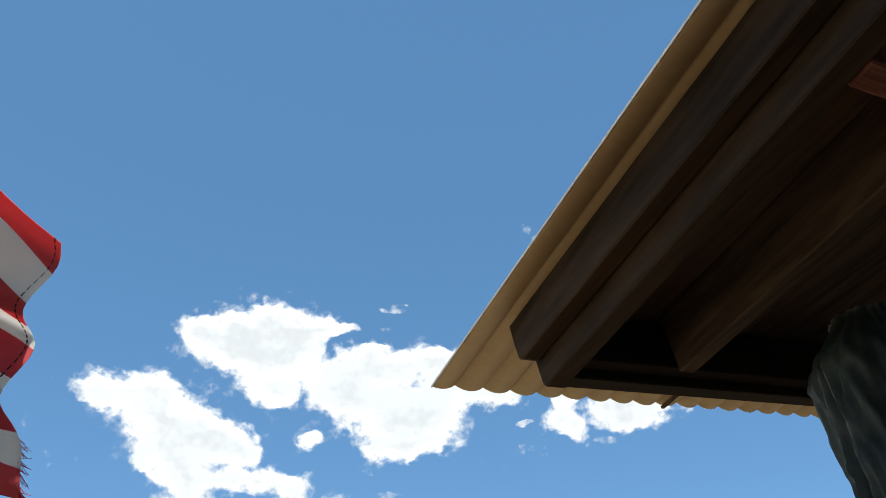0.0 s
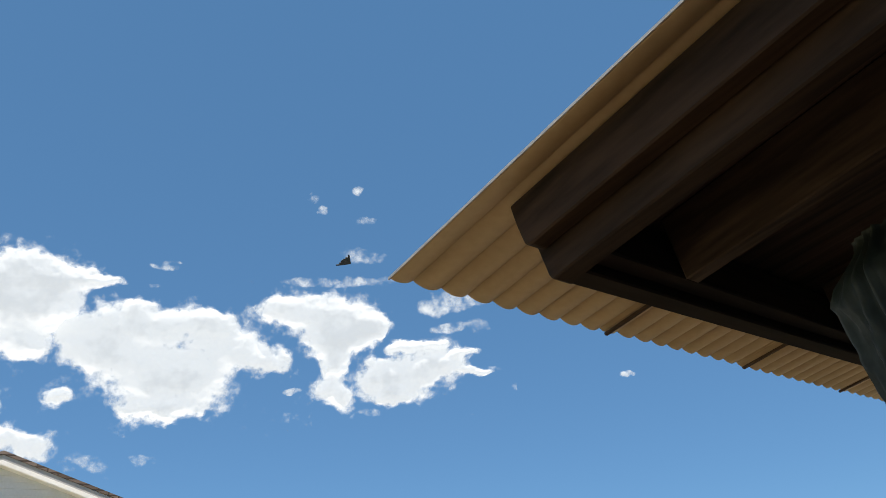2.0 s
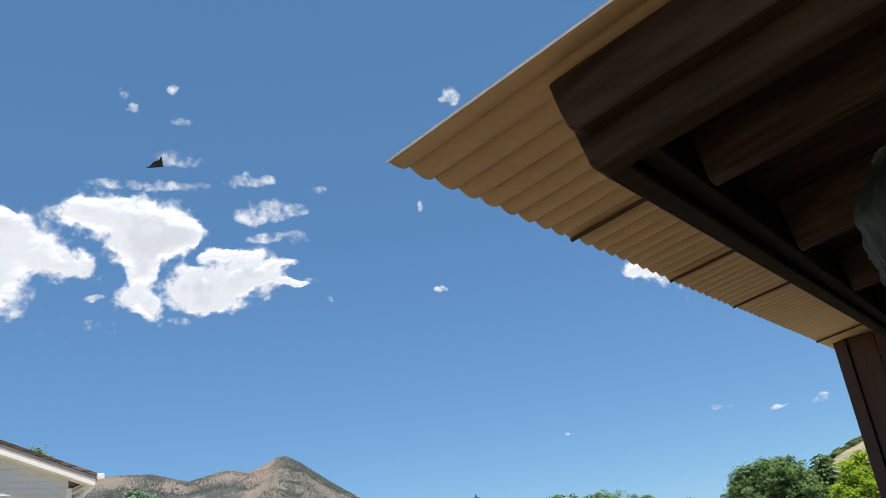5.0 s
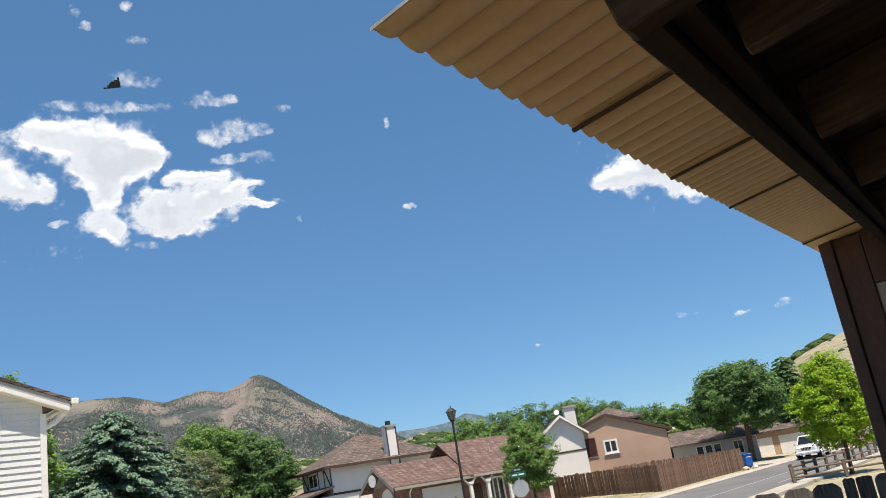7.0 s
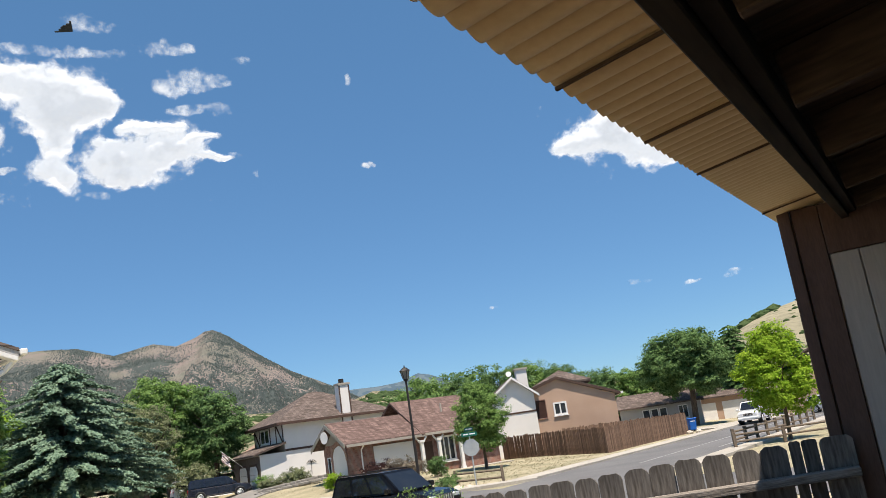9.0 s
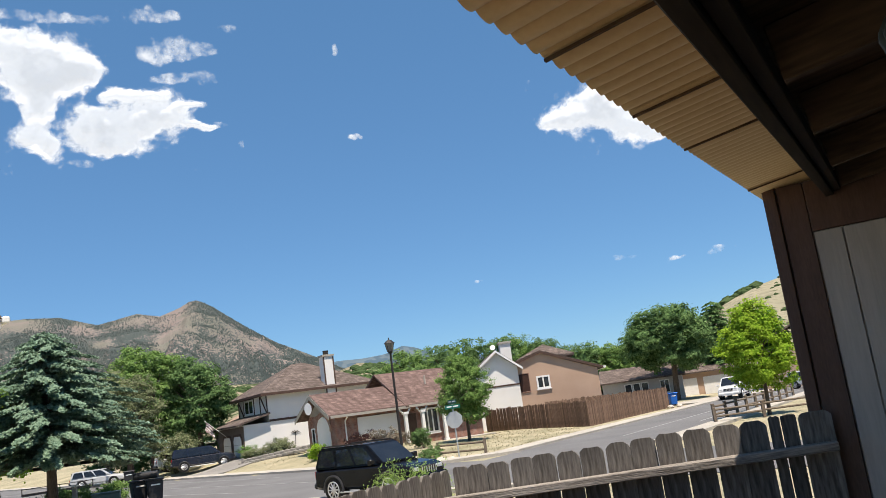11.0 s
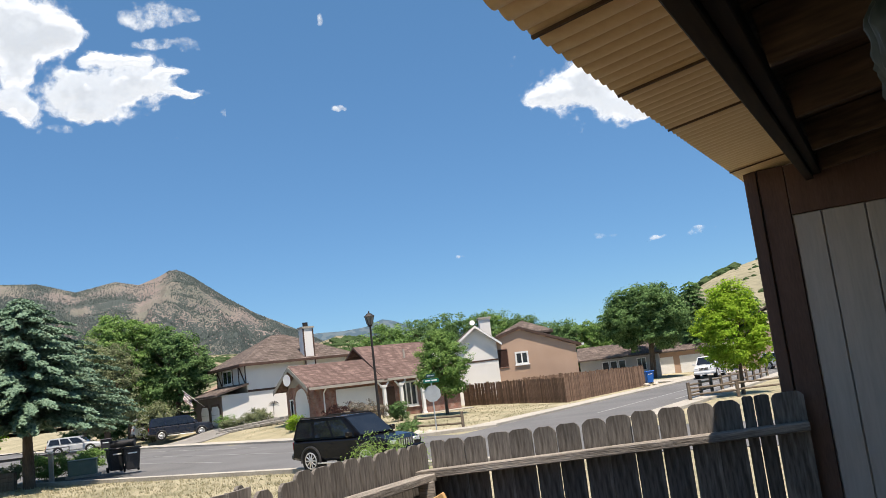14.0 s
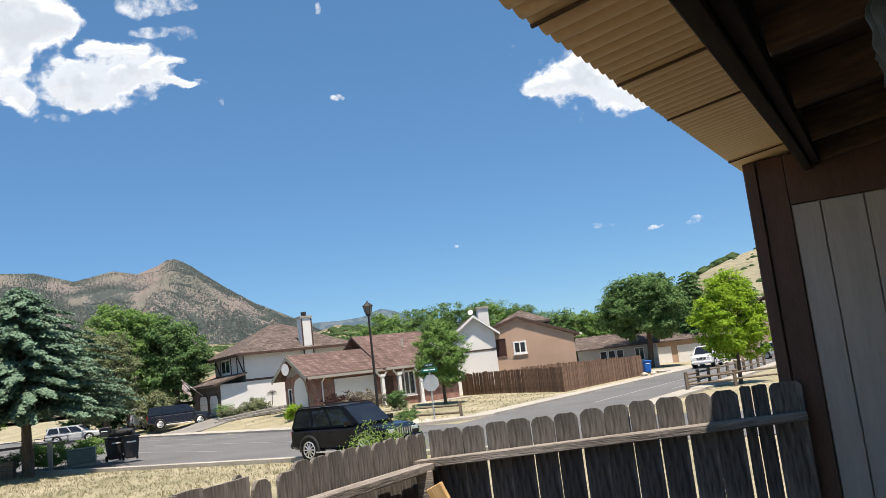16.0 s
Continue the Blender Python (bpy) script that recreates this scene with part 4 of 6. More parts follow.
conifer("spruce_tree", "blue-green spruce with drooping layered branches", -19.0, 36.6, 8.1, 4.7, 2.75, NEEDLES, 3, 25, 0.27, 0.23, 150)
tree("shade_tree", "large dark green shade tree beside the side street", 20.0, 88, 10.0, 4.8, 3.0, LEAF_DEEP, 11, 19000, 0.30, 38, 0.34)
tree("maple_tree", "young bright lime-green maple beside rail fence", 14.45, 44, 6.0, 2.05, 0.75, LEAF_LIME, 12, 10000, 0.16, 36, 0.11, shape=0.42)
tree("garden_tree", "slender green tree in front of brick house", -1.15, 56.5, 6.1, 2.15, 0.8, LEAF_GREEN, 13, 7500, 0.17, 26, 0.12, shape=0.4)
tree("cottonwood_tree", "tall leafy green tree behind parked cars", -30.4, 77, 12.4, 4.3, 1.6, LEAF_GREEN, 14, 11000, 0.28, 34)
tree("ash_tree", "dense dark green tree beside garage drive", -25.9, 76.5, 9.8, 3.5, 1.0, LEAF_DEEP, 15, 10000, 0.27, 32)
tree("olive_tree", "sage-green thin tree between larger trees", -27.9, 66, 9.4, 2.9, 0.6, LEAF_SAGE, 16, 9000, 0.20, 26)
tree("olive_tree", "sage-green thin tree between larger trees", -34.4, 76, 9.6, 3.2, 1.0, LEAF_SAGE, 17, 6000, 0.22, 24)
tree("backyard_tree", "bright green tree behind the sided house", -27.5, 47, 8.4, 2.6, 1.5, LEAF_LIME, 18, 5000, 0.22, 18)
tree("backyard_tree", "green tree rising behind the gabled roof", -21.6, 27.1, 10.5, 2.2, 2.0, LEAF_GREEN, 19, 5000, 0.2, 22, shape=0.4)
tree("backyard_tree", "green tree rising behind the gabled roof", -18.9, 29.1, 9.1, 1.9, 2.0, LEAF_GREEN, 20, 4500, 0.2, 20, shape=0.4)
far_rows = ((-8.6, 108, 10.6, 3.8), (-3.5, 112, 11.6, 4.4), (1.5, 110, 11.4, 4.4), (5.6, 118, 12.0, 3.4), (9.2, 116, 10.9, 3.2), (13.5, 112, 8.6, 3.4),
            (17.6, 114, 8.4, 3.6), (22.0, 118, 8.2, 3.4), (-6.5, 92, 7.0, 3.2), (27.0, 120, 8.5, 4.0), (-13.0, 118, 8.5, 4.2), (31.0, 110, 8.0, 4.0))
for i, (x, y, h, w) in enumerate(far_rows):
    tree("background_tree", "green leafy tree rising behind the roofs", x, y, h, w, 1.5, LEAF_DEEP if i % 3 else LEAF_GREEN, 40 + i, 5000, 0.33, 18, group="trees behind the houses")
conifer("pine_tree", "dark narrow conifer beside the shade tree", 28.6, 100, 10.3, 2.3, 1.0, LEAF_DEEP, 61, 22, 0.2, 0.42, 60)
conifer("pine_tree", "dark narrow conifer on the hillside", 31.5, 90, 8.0, 1.9, 0.8, LEAF_DEEP, 62, 18, 0.2, 0.40, 50)


def shrub(label, x, y, h, w, mat, seed, count=900, size=0.12, name="shrub"):
    rng = random.Random(seed)
    ob = thing(name, label, "shrub", (x, y, ground_z(x, y)))
    bm = bmesh.new()
    for i in range(7):
        a = i * 0.9
        tube(bm, (0.05 * math.cos(a), 0.05 * math.sin(a), -0.05), (w * 0.5 * math.cos(a), w * 0.5 * math.sin(a), h * 0.7), 0.02, 0.006, 5)
    part("stems", bm, BARK, ob)
    lumps = [(Vector((rng.uniform(-0.5, 0.5) * w, rng.uniform(-0.4, 0.4) * w, h * rng.uniform(0.35, 0.68))), (w * 0.45, w * 0.45, h * 0.32)) for _ in range(8)]
    me = crown(lumps, count, size, rng)
    me.materials.append(mat)
    c = new("leaves", me)
    c.parent = ob
    return ob


LEAF_PLUM = leaf_material("plum_dark_leaves", (0.035, 0.022, 0.022), (0.10, 0.055, 0.05))
LEAF_PALE = leaf_material("pale_dry_leaves", (0.16, 0.14, 0.11), (0.32, 0.28, 0.22))
shrub("dark purple-leaved shrub before brick wall", -7.9, 54.3, 1.5, 1.5, LEAF_PLUM, 1, 1400)
shrub("pale twiggy shrub before cream panel", -6.2, 53.4, 1.6, 1.5, LEAF_PALE, 2, 1400)
shrub("round green shrub beside porch posts", -4.0, 53.4, 1.3, 0.75, LEAF_DEEP, 3, 1200)
shrub("round green shrub on the dry corner lawn", -2.9, 42.5, 0.85, 0.75, LEAF_DEEP, 4, 1000, 0.09)
shrub("tall grey-green brush behind the parked vehicles", -26.4, 71.5, 3.4, 2.4, LEAF_SAGE, 15, 2600, 0.2)
shrub("spiky green shrub beside garage", -19.2, 67.8, 1.2, 0.9, LEAF_GREEN, 5, 800)
shrub("spiky green shrub beside garage", -16.9, 68.5, 1.2, 1.2, LEAF_SAGE, 6, 900)
shrub("low green shrub beside the arched panel", -11.3, 57.0, 1.1, 1.0, LEAF_LIME, 7, 800)
shrub("clipped green hedge beside utility box", -20.0, 40.8, 1.35, 1.7, LEAF_GREEN, 8, 2600, 0.1, "hedge")
shrub("clipped green hedge behind utility box", -18.9, 42.0, 1.3, 1.5, LEAF_GREEN, 9, 2600, 0.1, "hedge")
shrub("dry grassy shrub beside the timber edging", -20.9, 38.6, 1.1, 1.0, LEAF_SAGE, 10, 900)

for i, (x, y, h, w) in enumerate(((-36.5, 78.5, 2.4, 2.4), (-33.0, 79.0, 2.4, 2.6), (-29.6, 78.6, 2.2, 2.3))):
    shrub("dark green undergrowth below the street trees", x, y, h, w, LEAF_DEEP, 60 + i, 1800, 0.2)

# weeds that grow over the privacy fence
rng = random.Random(21)
vs, fs = [], []
for i in range(58):
    bx = rng.uniform(-0.68, -0.34)
    p = Vector((bx, 4.92 + rng.uniform(-0.06, 0.08), 0.35))
    top = Vector((p.x + rng.uniform(-0.12, 0.12), p.y + rng.uniform(-0.08, 0.08), 2.10 + rng.uniform(0, 0.17)))
    for k in range(180):
        leaf(vs, fs, p.lerp(top, rng.uniform(0.70, 1.0)) + Vector((rng.gauss(0, 0.016), rng.gauss(0, 0.016), 0)), Vector((0, -0.4, 0.8)), 0.009, rng)
    k = len(vs)
    vs += [p, p + Vector((0.004, 0, 0)), top]
    fs.append((k, k + 1, k + 2))
me = bpy.data.meshes.new("weeds")
me.from_pydata([tuple(v) for v in vs], [], fs)
me.materials.append(leaf_material("weed_leaves", (0.15, 0.25, 0.05), (0.36, 0.47, 0.16), 0.4))
tagged(new("weeds", me), "tall green weeds growing above the fence", "weeds", "", "stuff")

# ---- mountains ----
RIDGE = ((-75, 7.0), (-60, 7.6), (-45, 8.2), (-34, 8.6), (-28.5, 8.9), (-26.6, 8.85), (-24.4, 8.2), (-22, 8.7), (-20.6, 8.4), (-19.3, 8.85), (-18.7, 9.16), (-18.2, 9.22), (-17.7, 9.0),
         (-17.1, 8.62), (-15, 7.05), (-13.2, 5.85), (-10.7, 4.6), (-9.0, 3.6), (-6, 2.4), (0, 1.2), (30, 0.5), (75, 0.3))


def along(table, a):
    for (a0, v0), (a1, v1) in zip(table, table[1:]):
        if a <= a1:
            return v0 + (v1 - v0) * max(0, (a - a0) / (a1 - a0))
    return table[-1][1]


def fbm(v, octaves=6):
    return noise.fractal(v, 1.0, 2.1, octaves)


def slope_z(table, r0, r1, r2, rough, seed, a, r):
    """Height of a mountain side at a bearing and a radius, with gullies and spurs; it drops behind r1."""
    g = (r - r0) / (r1 - r0) if r < r1 else max(0.0, 1 - (r - r1) / (r2 - r1))
    x, y = r * math.sin(radians(a)), r * math.cos(radians(a))
    wob = fbm(Vector((x / 420 + seed, y / 420, seed * 3.1)))
    fine = fbm(Vector((x / 90, y / 90 + seed, 1.7)), 5)
    spur = 1 - 2 * abs(noise.noise(Vector((a * 0.55 + seed, r / 1500, 5.2)))) + 0.5 * noise.noise(Vector((a * 1.9, r / 700, seed)))
    crest = math.tan(radians(along(table, a))) * r1
    shape = g ** 1.25 if r < r1 else g
    keep = min(1, g * 2.4) * (1 - 0.97 * smooth01((g - 0.60) / 0.38))
    z = crest * shape + rough * (wob * 0.75 + fine * 0.34 + 0.20 * spur) * keep
    return x, y, 2.5 + max(-3, z)


def range_mesh(name, table, r0, r1, r2, bearings, nr, rough, seed, mat, label, bare=()):
    """A mountain side between the radii r0 and r1 that drops behind to r2; its crest follows the table of degrees. bare: open ground as bearing, height and half sizes in degrees."""
    bm = bmesh.new()
    layer = bm.verts.layers.float.new("open_ground")
    rows = []
    for a in bearings:
        row = []
        for i in range(nr + 1):
            v = bm.verts.new(slope_z(table, r0, r1, r2, rough, seed, a, r0 + (r2 - r0) * i / nr))
            v[layer] = open_ground(bare, a, math.degrees(math.atan2(v.co.z - 2.5, math.hypot(v.co.x, v.co.y))))
            row.append(v)
        rows.append(row)
    for a, b in zip(rows, rows[1:]):
        for i in range(nr):
            bm.faces.new((a[i], a[i + 1], b[i + 1], b[i]))
    bmesh.ops.recalc_face_normals(bm, faces=bm.faces)
    ob = link(name, bm, mat, smooth=True)
    if sum(p.normal.z for p in ob.data.polygons) < 0:
        ob.data.flip_normals()
    return tagged(ob, label, "mountain", "", "structure")


def open_ground(spots, a, e):
    return sum(w * math.exp(-((a - ca) / wa) ** 2 - ((e - ce) / we) ** 2) for ca, ce, wa, we, w in spots)


def span(*stops):
    """Bearings from stop to stop: (from, to, count) for each stretch."""
    out = []
    for a, b, k in stops:
        out += [a + (b - a) * i / k for i in range(k)]
    return out + [stops[-1][1]]


def slope_material(name, wood, rock, meadow, wood_scale, patch_scale, cut):
    """Patches of forest, bare rock and dry meadow."""
    m = bpy.data.materials.new(name)
    m.use_nodes = True
    n, l = m.node_tree.nodes, m.node_tree.links
    b = n["Principled BSDF"]
    tc = n.new("ShaderNodeTexCoord")
    def tex(scale, detail, rough=0.6):
        t = n.new("ShaderNodeTexNoise")
        t.inputs["Scale"].default_value, t.inputs["Detail"].default_value, t.inputs["Roughness"].default_value = scale, detail, rough
        l.new(tc.outputs["Object"], t.inputs["Vector"])
        return t
    def ramp(src, lo, hi):
        r = n.new("ShaderNodeMapRange")
        r.inputs["From Min"].default_value, r.inputs["From Max"].default_value = lo, hi
        l.new(src, r.inputs[0])
        return r.outputs[0]
    def mix(f, a, c):
        x = n.new("ShaderNodeMix")
        x.data_type = "RGBA"
        l.new(f, x.inputs[0])
        for k, v in ((6, a), (7, c)):
            if isinstance(v, tuple):
                x.inputs[k].default_value = (*v, 1)
            else:
                l.new(v, x.inputs[k])
        return x.outputs[2]
    base = mix(ramp(tex(patch_scale * 0.6, 3).outputs[0], 0.42, 0.6), rock, meadow)
    dots = tex(wood_scale, 2, 0.5)
    big = tex(patch_scale, 5)
    add = n.new("ShaderNodeMath")
    add.operation = "ADD"
    l.new(dots.outputs[0], add.inputs[0])
    l.new(big.outputs[0], add.inputs[1])
    at, less = n.new("ShaderNodeAttribute"), n.new("ShaderNodeMath")
    at.attribute_name = "open_ground"
    less.operation = "MULTIPLY_ADD"
    less.inputs[1].default_value = -0.34
    l.new(at.outputs["Fac"], less.inputs[0])
    l.new(add.outputs[0], less.inputs[2])
    cover = less.outputs[0]
    col = mix(ramp(cover, cut, cut + 0.06), base, wood)
    l.new(col, b.inputs["Base Color"])
    b.inputs["Roughness"].default_value, b.inputs["Specular IOR Level"].default_value = 1.0, 0.0
    bp = n.new("ShaderNodeBump")
    bp.inputs["Strength"].default_value, bp.inputs["Distance"].default_value = 0.5, 8.0
    l.new(add.outputs[0], bp.inputs["Height"])
    l.new(bp.outputs[0], b.inputs["Normal"])
    return m


# MOUNTAIN's forest colour is raised and cooled to carry the haze.
MOUNTAIN = slope_material("hazed_pine_and_granite_slope", (0.066, 0.080, 0.077), (0.205, 0.172, 0.157), (0.150, 0.148, 0.125), 0.19, 0.0075, 0.875)
FOOTHILL = slope_material("scrub_and_dry_grass_slope", (0.050, 0.075, 0.035), (0.25, 0.215, 0.15), (0.17, 0.17, 0.105), 0.16, 0.014, 0.98)
HILLSIDE = slope_material("dry_grass_hillside", (0.075, 0.088, 0.045), (0.23, 0.215, 0.15), (0.29, 0.265, 0.185), 0.22, 0.02, 1.16)
BARE = ((-19.2, 7.8, 1.3, 1.1, 1.0), (-20.5, 6.5, 0.7, 0.7, 0.9), (-25.5, 8.0, 0.7, 0.45, 0.9), (-22.0, 8.2, 1.3, 0.5, 0.9), (-29.0, 8.5, 2.2, 0.4, 0.9), (-24.2, 6.9, 0.7, 0.28, 1.0), (-15.2, 5.6, 2.2, 1.3, 0.45), (-17.0, 6.6, 0.9, 1.2, 0.4))
range_mesh("mountain", RIDGE, 1300, 2900, 3600, span((-75, -36, 40), (-36, -5, 420), (-5, 40, 40)), 90, 95, 0.0, MOUNTAIN, "forested rocky mountain with a bare granite peak", BARE)
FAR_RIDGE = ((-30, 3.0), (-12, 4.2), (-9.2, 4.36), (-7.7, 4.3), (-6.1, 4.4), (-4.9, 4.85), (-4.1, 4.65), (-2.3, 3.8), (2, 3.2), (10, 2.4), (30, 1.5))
# Aerial haze is painted in: all three ground colours lean blue-grey.
range_mesh("mountain", FAR_RIDGE, 3300, 3900, 4300, span((-30, 30, 160)), 14, 30, 5.0, slope_material("haze_blue_forest", (0.070, 0.105, 0.135), (0.11, 0.145, 0.17), (0.10, 0.13, 0.15), 0.03, 0.005, 0.9), "distant forested ridge with haze blue in its colour")
FOOT = ((-60, 3.6), (-30, 3.8), (-18, 3.6), (-14, 3.3), (-11, 3.0), (-8, 3.9), (-6, 3.6), (-3, 2.6), (0, 2.6), (8, 2.4), (20, 2.0), (40, 1.5))
range_mesh("hill", FOOT, 260, 620, 900, span((-60, 40, 260)), 40, 16, 2.0, FOOTHILL, "scrubby green and tan foothill")
RIGHT = ((8, 0.6), (12, 2.0), (15.3, 3.4), (16.9, 4.4), (18.5, 5.0), (20.3, 5.4), (23, 5.6), (30, 6.2), (45, 6.5), (70, 5.0))
range_mesh("hill", RIGHT, 125, 300, 480, span((8, 70, 140)), 30, 4, 7.0, HILLSIDE, "dry grass hillside dotted with shrubs")


def dotted(name, label, slope, a0, a1, count, h0, h1, mat, seed, lumpy=0.0, low=0.12, top=1.0, bare=(), gaps=-0.10, group=130.0):
    """Small conifers or scrub that stand on a slope (its table, radii, roughness and seed)."""
    rng = random.Random(seed)
    table, r0, r1, r2, rough, sd = slope
    vs, fs = [], []
    n = 6 if lumpy else 5
    for _ in range(count):
        a, g = rng.uniform(a0, a1), rng.uniform(low, top)
        x, y, z = slope_z(table, r0, r1, r2, rough, sd, a, r0 + (r1 - r0) * g)
        if noise.noise(Vector((x / group, y / group, seed))) < gaps:
            continue
        if bare and rng.random() < 1.05 * open_ground(bare, a, math.degrees(math.atan2(z - 2.5, math.hypot(x, y)))):
            continue
        h = rng.uniform(h0, h1)
        w = h * (lumpy or 0.30)
        k = len(vs)
        if lumpy:
            for ring, zz in ((1.0, 0.25), (0.9, 0.45)):
                vs += [(x + w * ring * math.cos(i * math.tau / n) * rng.uniform(0.8, 1.2), y + w * ring * math.sin(i * math.tau / n), z - h * 0.5 + h * 1.4 * zz) for i in range(n)]
            vs.append((x, y, z + h * 0.42))
            for i in range(n):
                j = (i + 1) % n
                fs += [(k + i, k + j, k + n + j, k + n + i), (k + n + i, k + n + j, k + 2 * n)]
        else:
            vs += [(x + w * math.cos(i * math.tau / n), y + w * math.sin(i * math.tau / n), z - 0.1 * h) for i in range(n)] + [(x, y, z + h)]
            fs += [(k + i, k + (i + 1) % n, k + n) for i in range(n)]
    me = bpy.data.meshes.new(name)
    me.from_pydata(vs, [], fs)
    me.materials.append(mat)
    return tagged(new(name, me), label, "trees", "", "stuff")


# Pine tones lifted and low in contrast: haze put into the colour.
PINES = leaf_material("hazed_far_pines", (0.060, 0.076, 0.074), (0.105, 0.125, 0.115), 0.0)
SCRUB = leaf_material("hillside_scrub", (0.030, 0.055, 0.022), (0.080, 0.108, 0.048), 0.0)
dotted("mountain_pines", "dark pines scattered over the mountain side", (RIDGE, 1300, 2900, 3600, 95, 0.0), -34, -6, 80000, 2.2, 5.5, PINES, 31, low=0.25, top=0.985, bare=BARE, gaps=-0.24)
dotted("foothill_scrub", "green scrub oak over the foothill", (FOOT, 260, 620, 900, 16, 2.0), -32, 8, 6500, 2, 5, SCRUB, 32, 0.7, gaps=0.06, group=60.0)
dotted("hillside_shrubs", "dark shrubs along the grassy hillside crest", (RIGHT, 125, 300, 480, 4, 7.0), 14, 30, 130, 0.8, 1.8, SCRUB, 33, 0.7)
dotted("hillside_shrubs", "dense dark shrubs on the hill crest", (RIGHT, 125, 300, 480, 4, 7.0), 13, 19, 520, 1.6, 3.6, SCRUB, 34, 0.7, low=0.80)

# ---- clouds ----
CLOUD = bpy.data.materials.new("self_glowing_cloud")
CLOUD.use_nodes = True
n, l = CLOUD.node_tree.nodes, CLOUD.node_tree.links
n.remove(n["Principled BSDF"])
at, tc = n.new("ShaderNodeAttribute"), n.new("ShaderNodeTexCoord")
at.attribute_name = "thickness"
tx = n.new("ShaderNodeTexNoise")
tx.inputs["Scale"].default_value, tx.inputs["Detail"].default_value, tx.inputs["Roughness"].default_value = 0.0085, 9, 0.62
l.new(tc.outputs["Object"], tx.inputs["Vector"])
frayed = n.new("ShaderNodeTexNoise")
frayed.inputs["Scale"].default_value, frayed.inputs["Detail"].default_value, frayed.inputs["Roughness"].default_value = 0.022, 4, 0.5
l.new(tc.outputs["Object"], frayed.inputs["Vector"])
fine = n.new("ShaderNodeTexNoise")
fine.inputs["Scale"].default_value, fine.inputs["Detail"].default_value, fine.inputs["Roughness"].default_value = 0.0036, 6, 0.55
l.new(tc.outputs["Object"], fine.inputs["Vector"])
src = at.outputs["Fac"]
for node, amount in ((fine, 0.8), (tx, 1.7), (frayed, 0.8)):
    ma, ad = n.new("ShaderNodeMath"), n.new("ShaderNodeMath")
    ma.operation, ad.operation = "MULTIPLY_ADD", "ADD"
    ma.inputs[1].default_value, ma.inputs[2].default_value = amount, -amount / 2
    l.new(node.outputs[0], ma.inputs[0])
    l.new(src, ad.inputs[0])
    l.new(ma.outputs[0], ad.inputs[1])
    src = ad.outputs[0]
    if node is fine:
        soft_src = src
rp = n.new("ShaderNodeMapRange")
rp.interpolation_type = "SMOOTHSTEP"
rp.inputs["From Min"].default_value, rp.inputs["From Max"].default_value = -0.08, 0.66
l.new(src, rp.inputs[0])
df, tl, tr_, m1, m2 = n.new("ShaderNodeBsdfDiffuse"), n.new("ShaderNodeBsdfTranslucent"), n.new("ShaderNodeBsdfTransparent"), n.new("ShaderNodeMixShader"), n.new("ShaderNodeMixShader")
df.inputs[0].default_value = tl.inputs[0].default_value = (0.40, 0.41, 0.43, 1)
m1.inputs[0].default_value = 0.45
l.new(df.outputs[0], m1.inputs[1])
l.new(tl.outputs[0], m1.inputs[2])
l.new(rp.outputs[0], m2.inputs[0])
l.new(tr_.outputs[0], m2.inputs[1])
# Added glow brightens the clouds; thick middles glow less to paint grey shade.
gl, both = n.new("ShaderNodeEmission"), n.new("ShaderNodeAddShader")
gl.inputs[0].default_value = (1.0, 1.0, 1.0, 1)
deep = n.new("ShaderNodeMapRange")
deep.interpolation_type = "SMOOTHSTEP"
for key, v in (("From Min", 1.12), ("From Max", 1.55), ("To Min", 0.45), ("To Max", 0.385)):
    deep.inputs[key].default_value = v
l.new(soft_src, deep.inputs[0])
l.new(deep.outputs[0], gl.inputs[1])
l.new(m1.outputs[0], both.inputs[0])
l.new(gl.outputs[0], both.inputs[1])
l.new(both.outputs[0], m2.inputs[2])
l.new(m2.outputs[0], n["Material Output"].inputs[0])


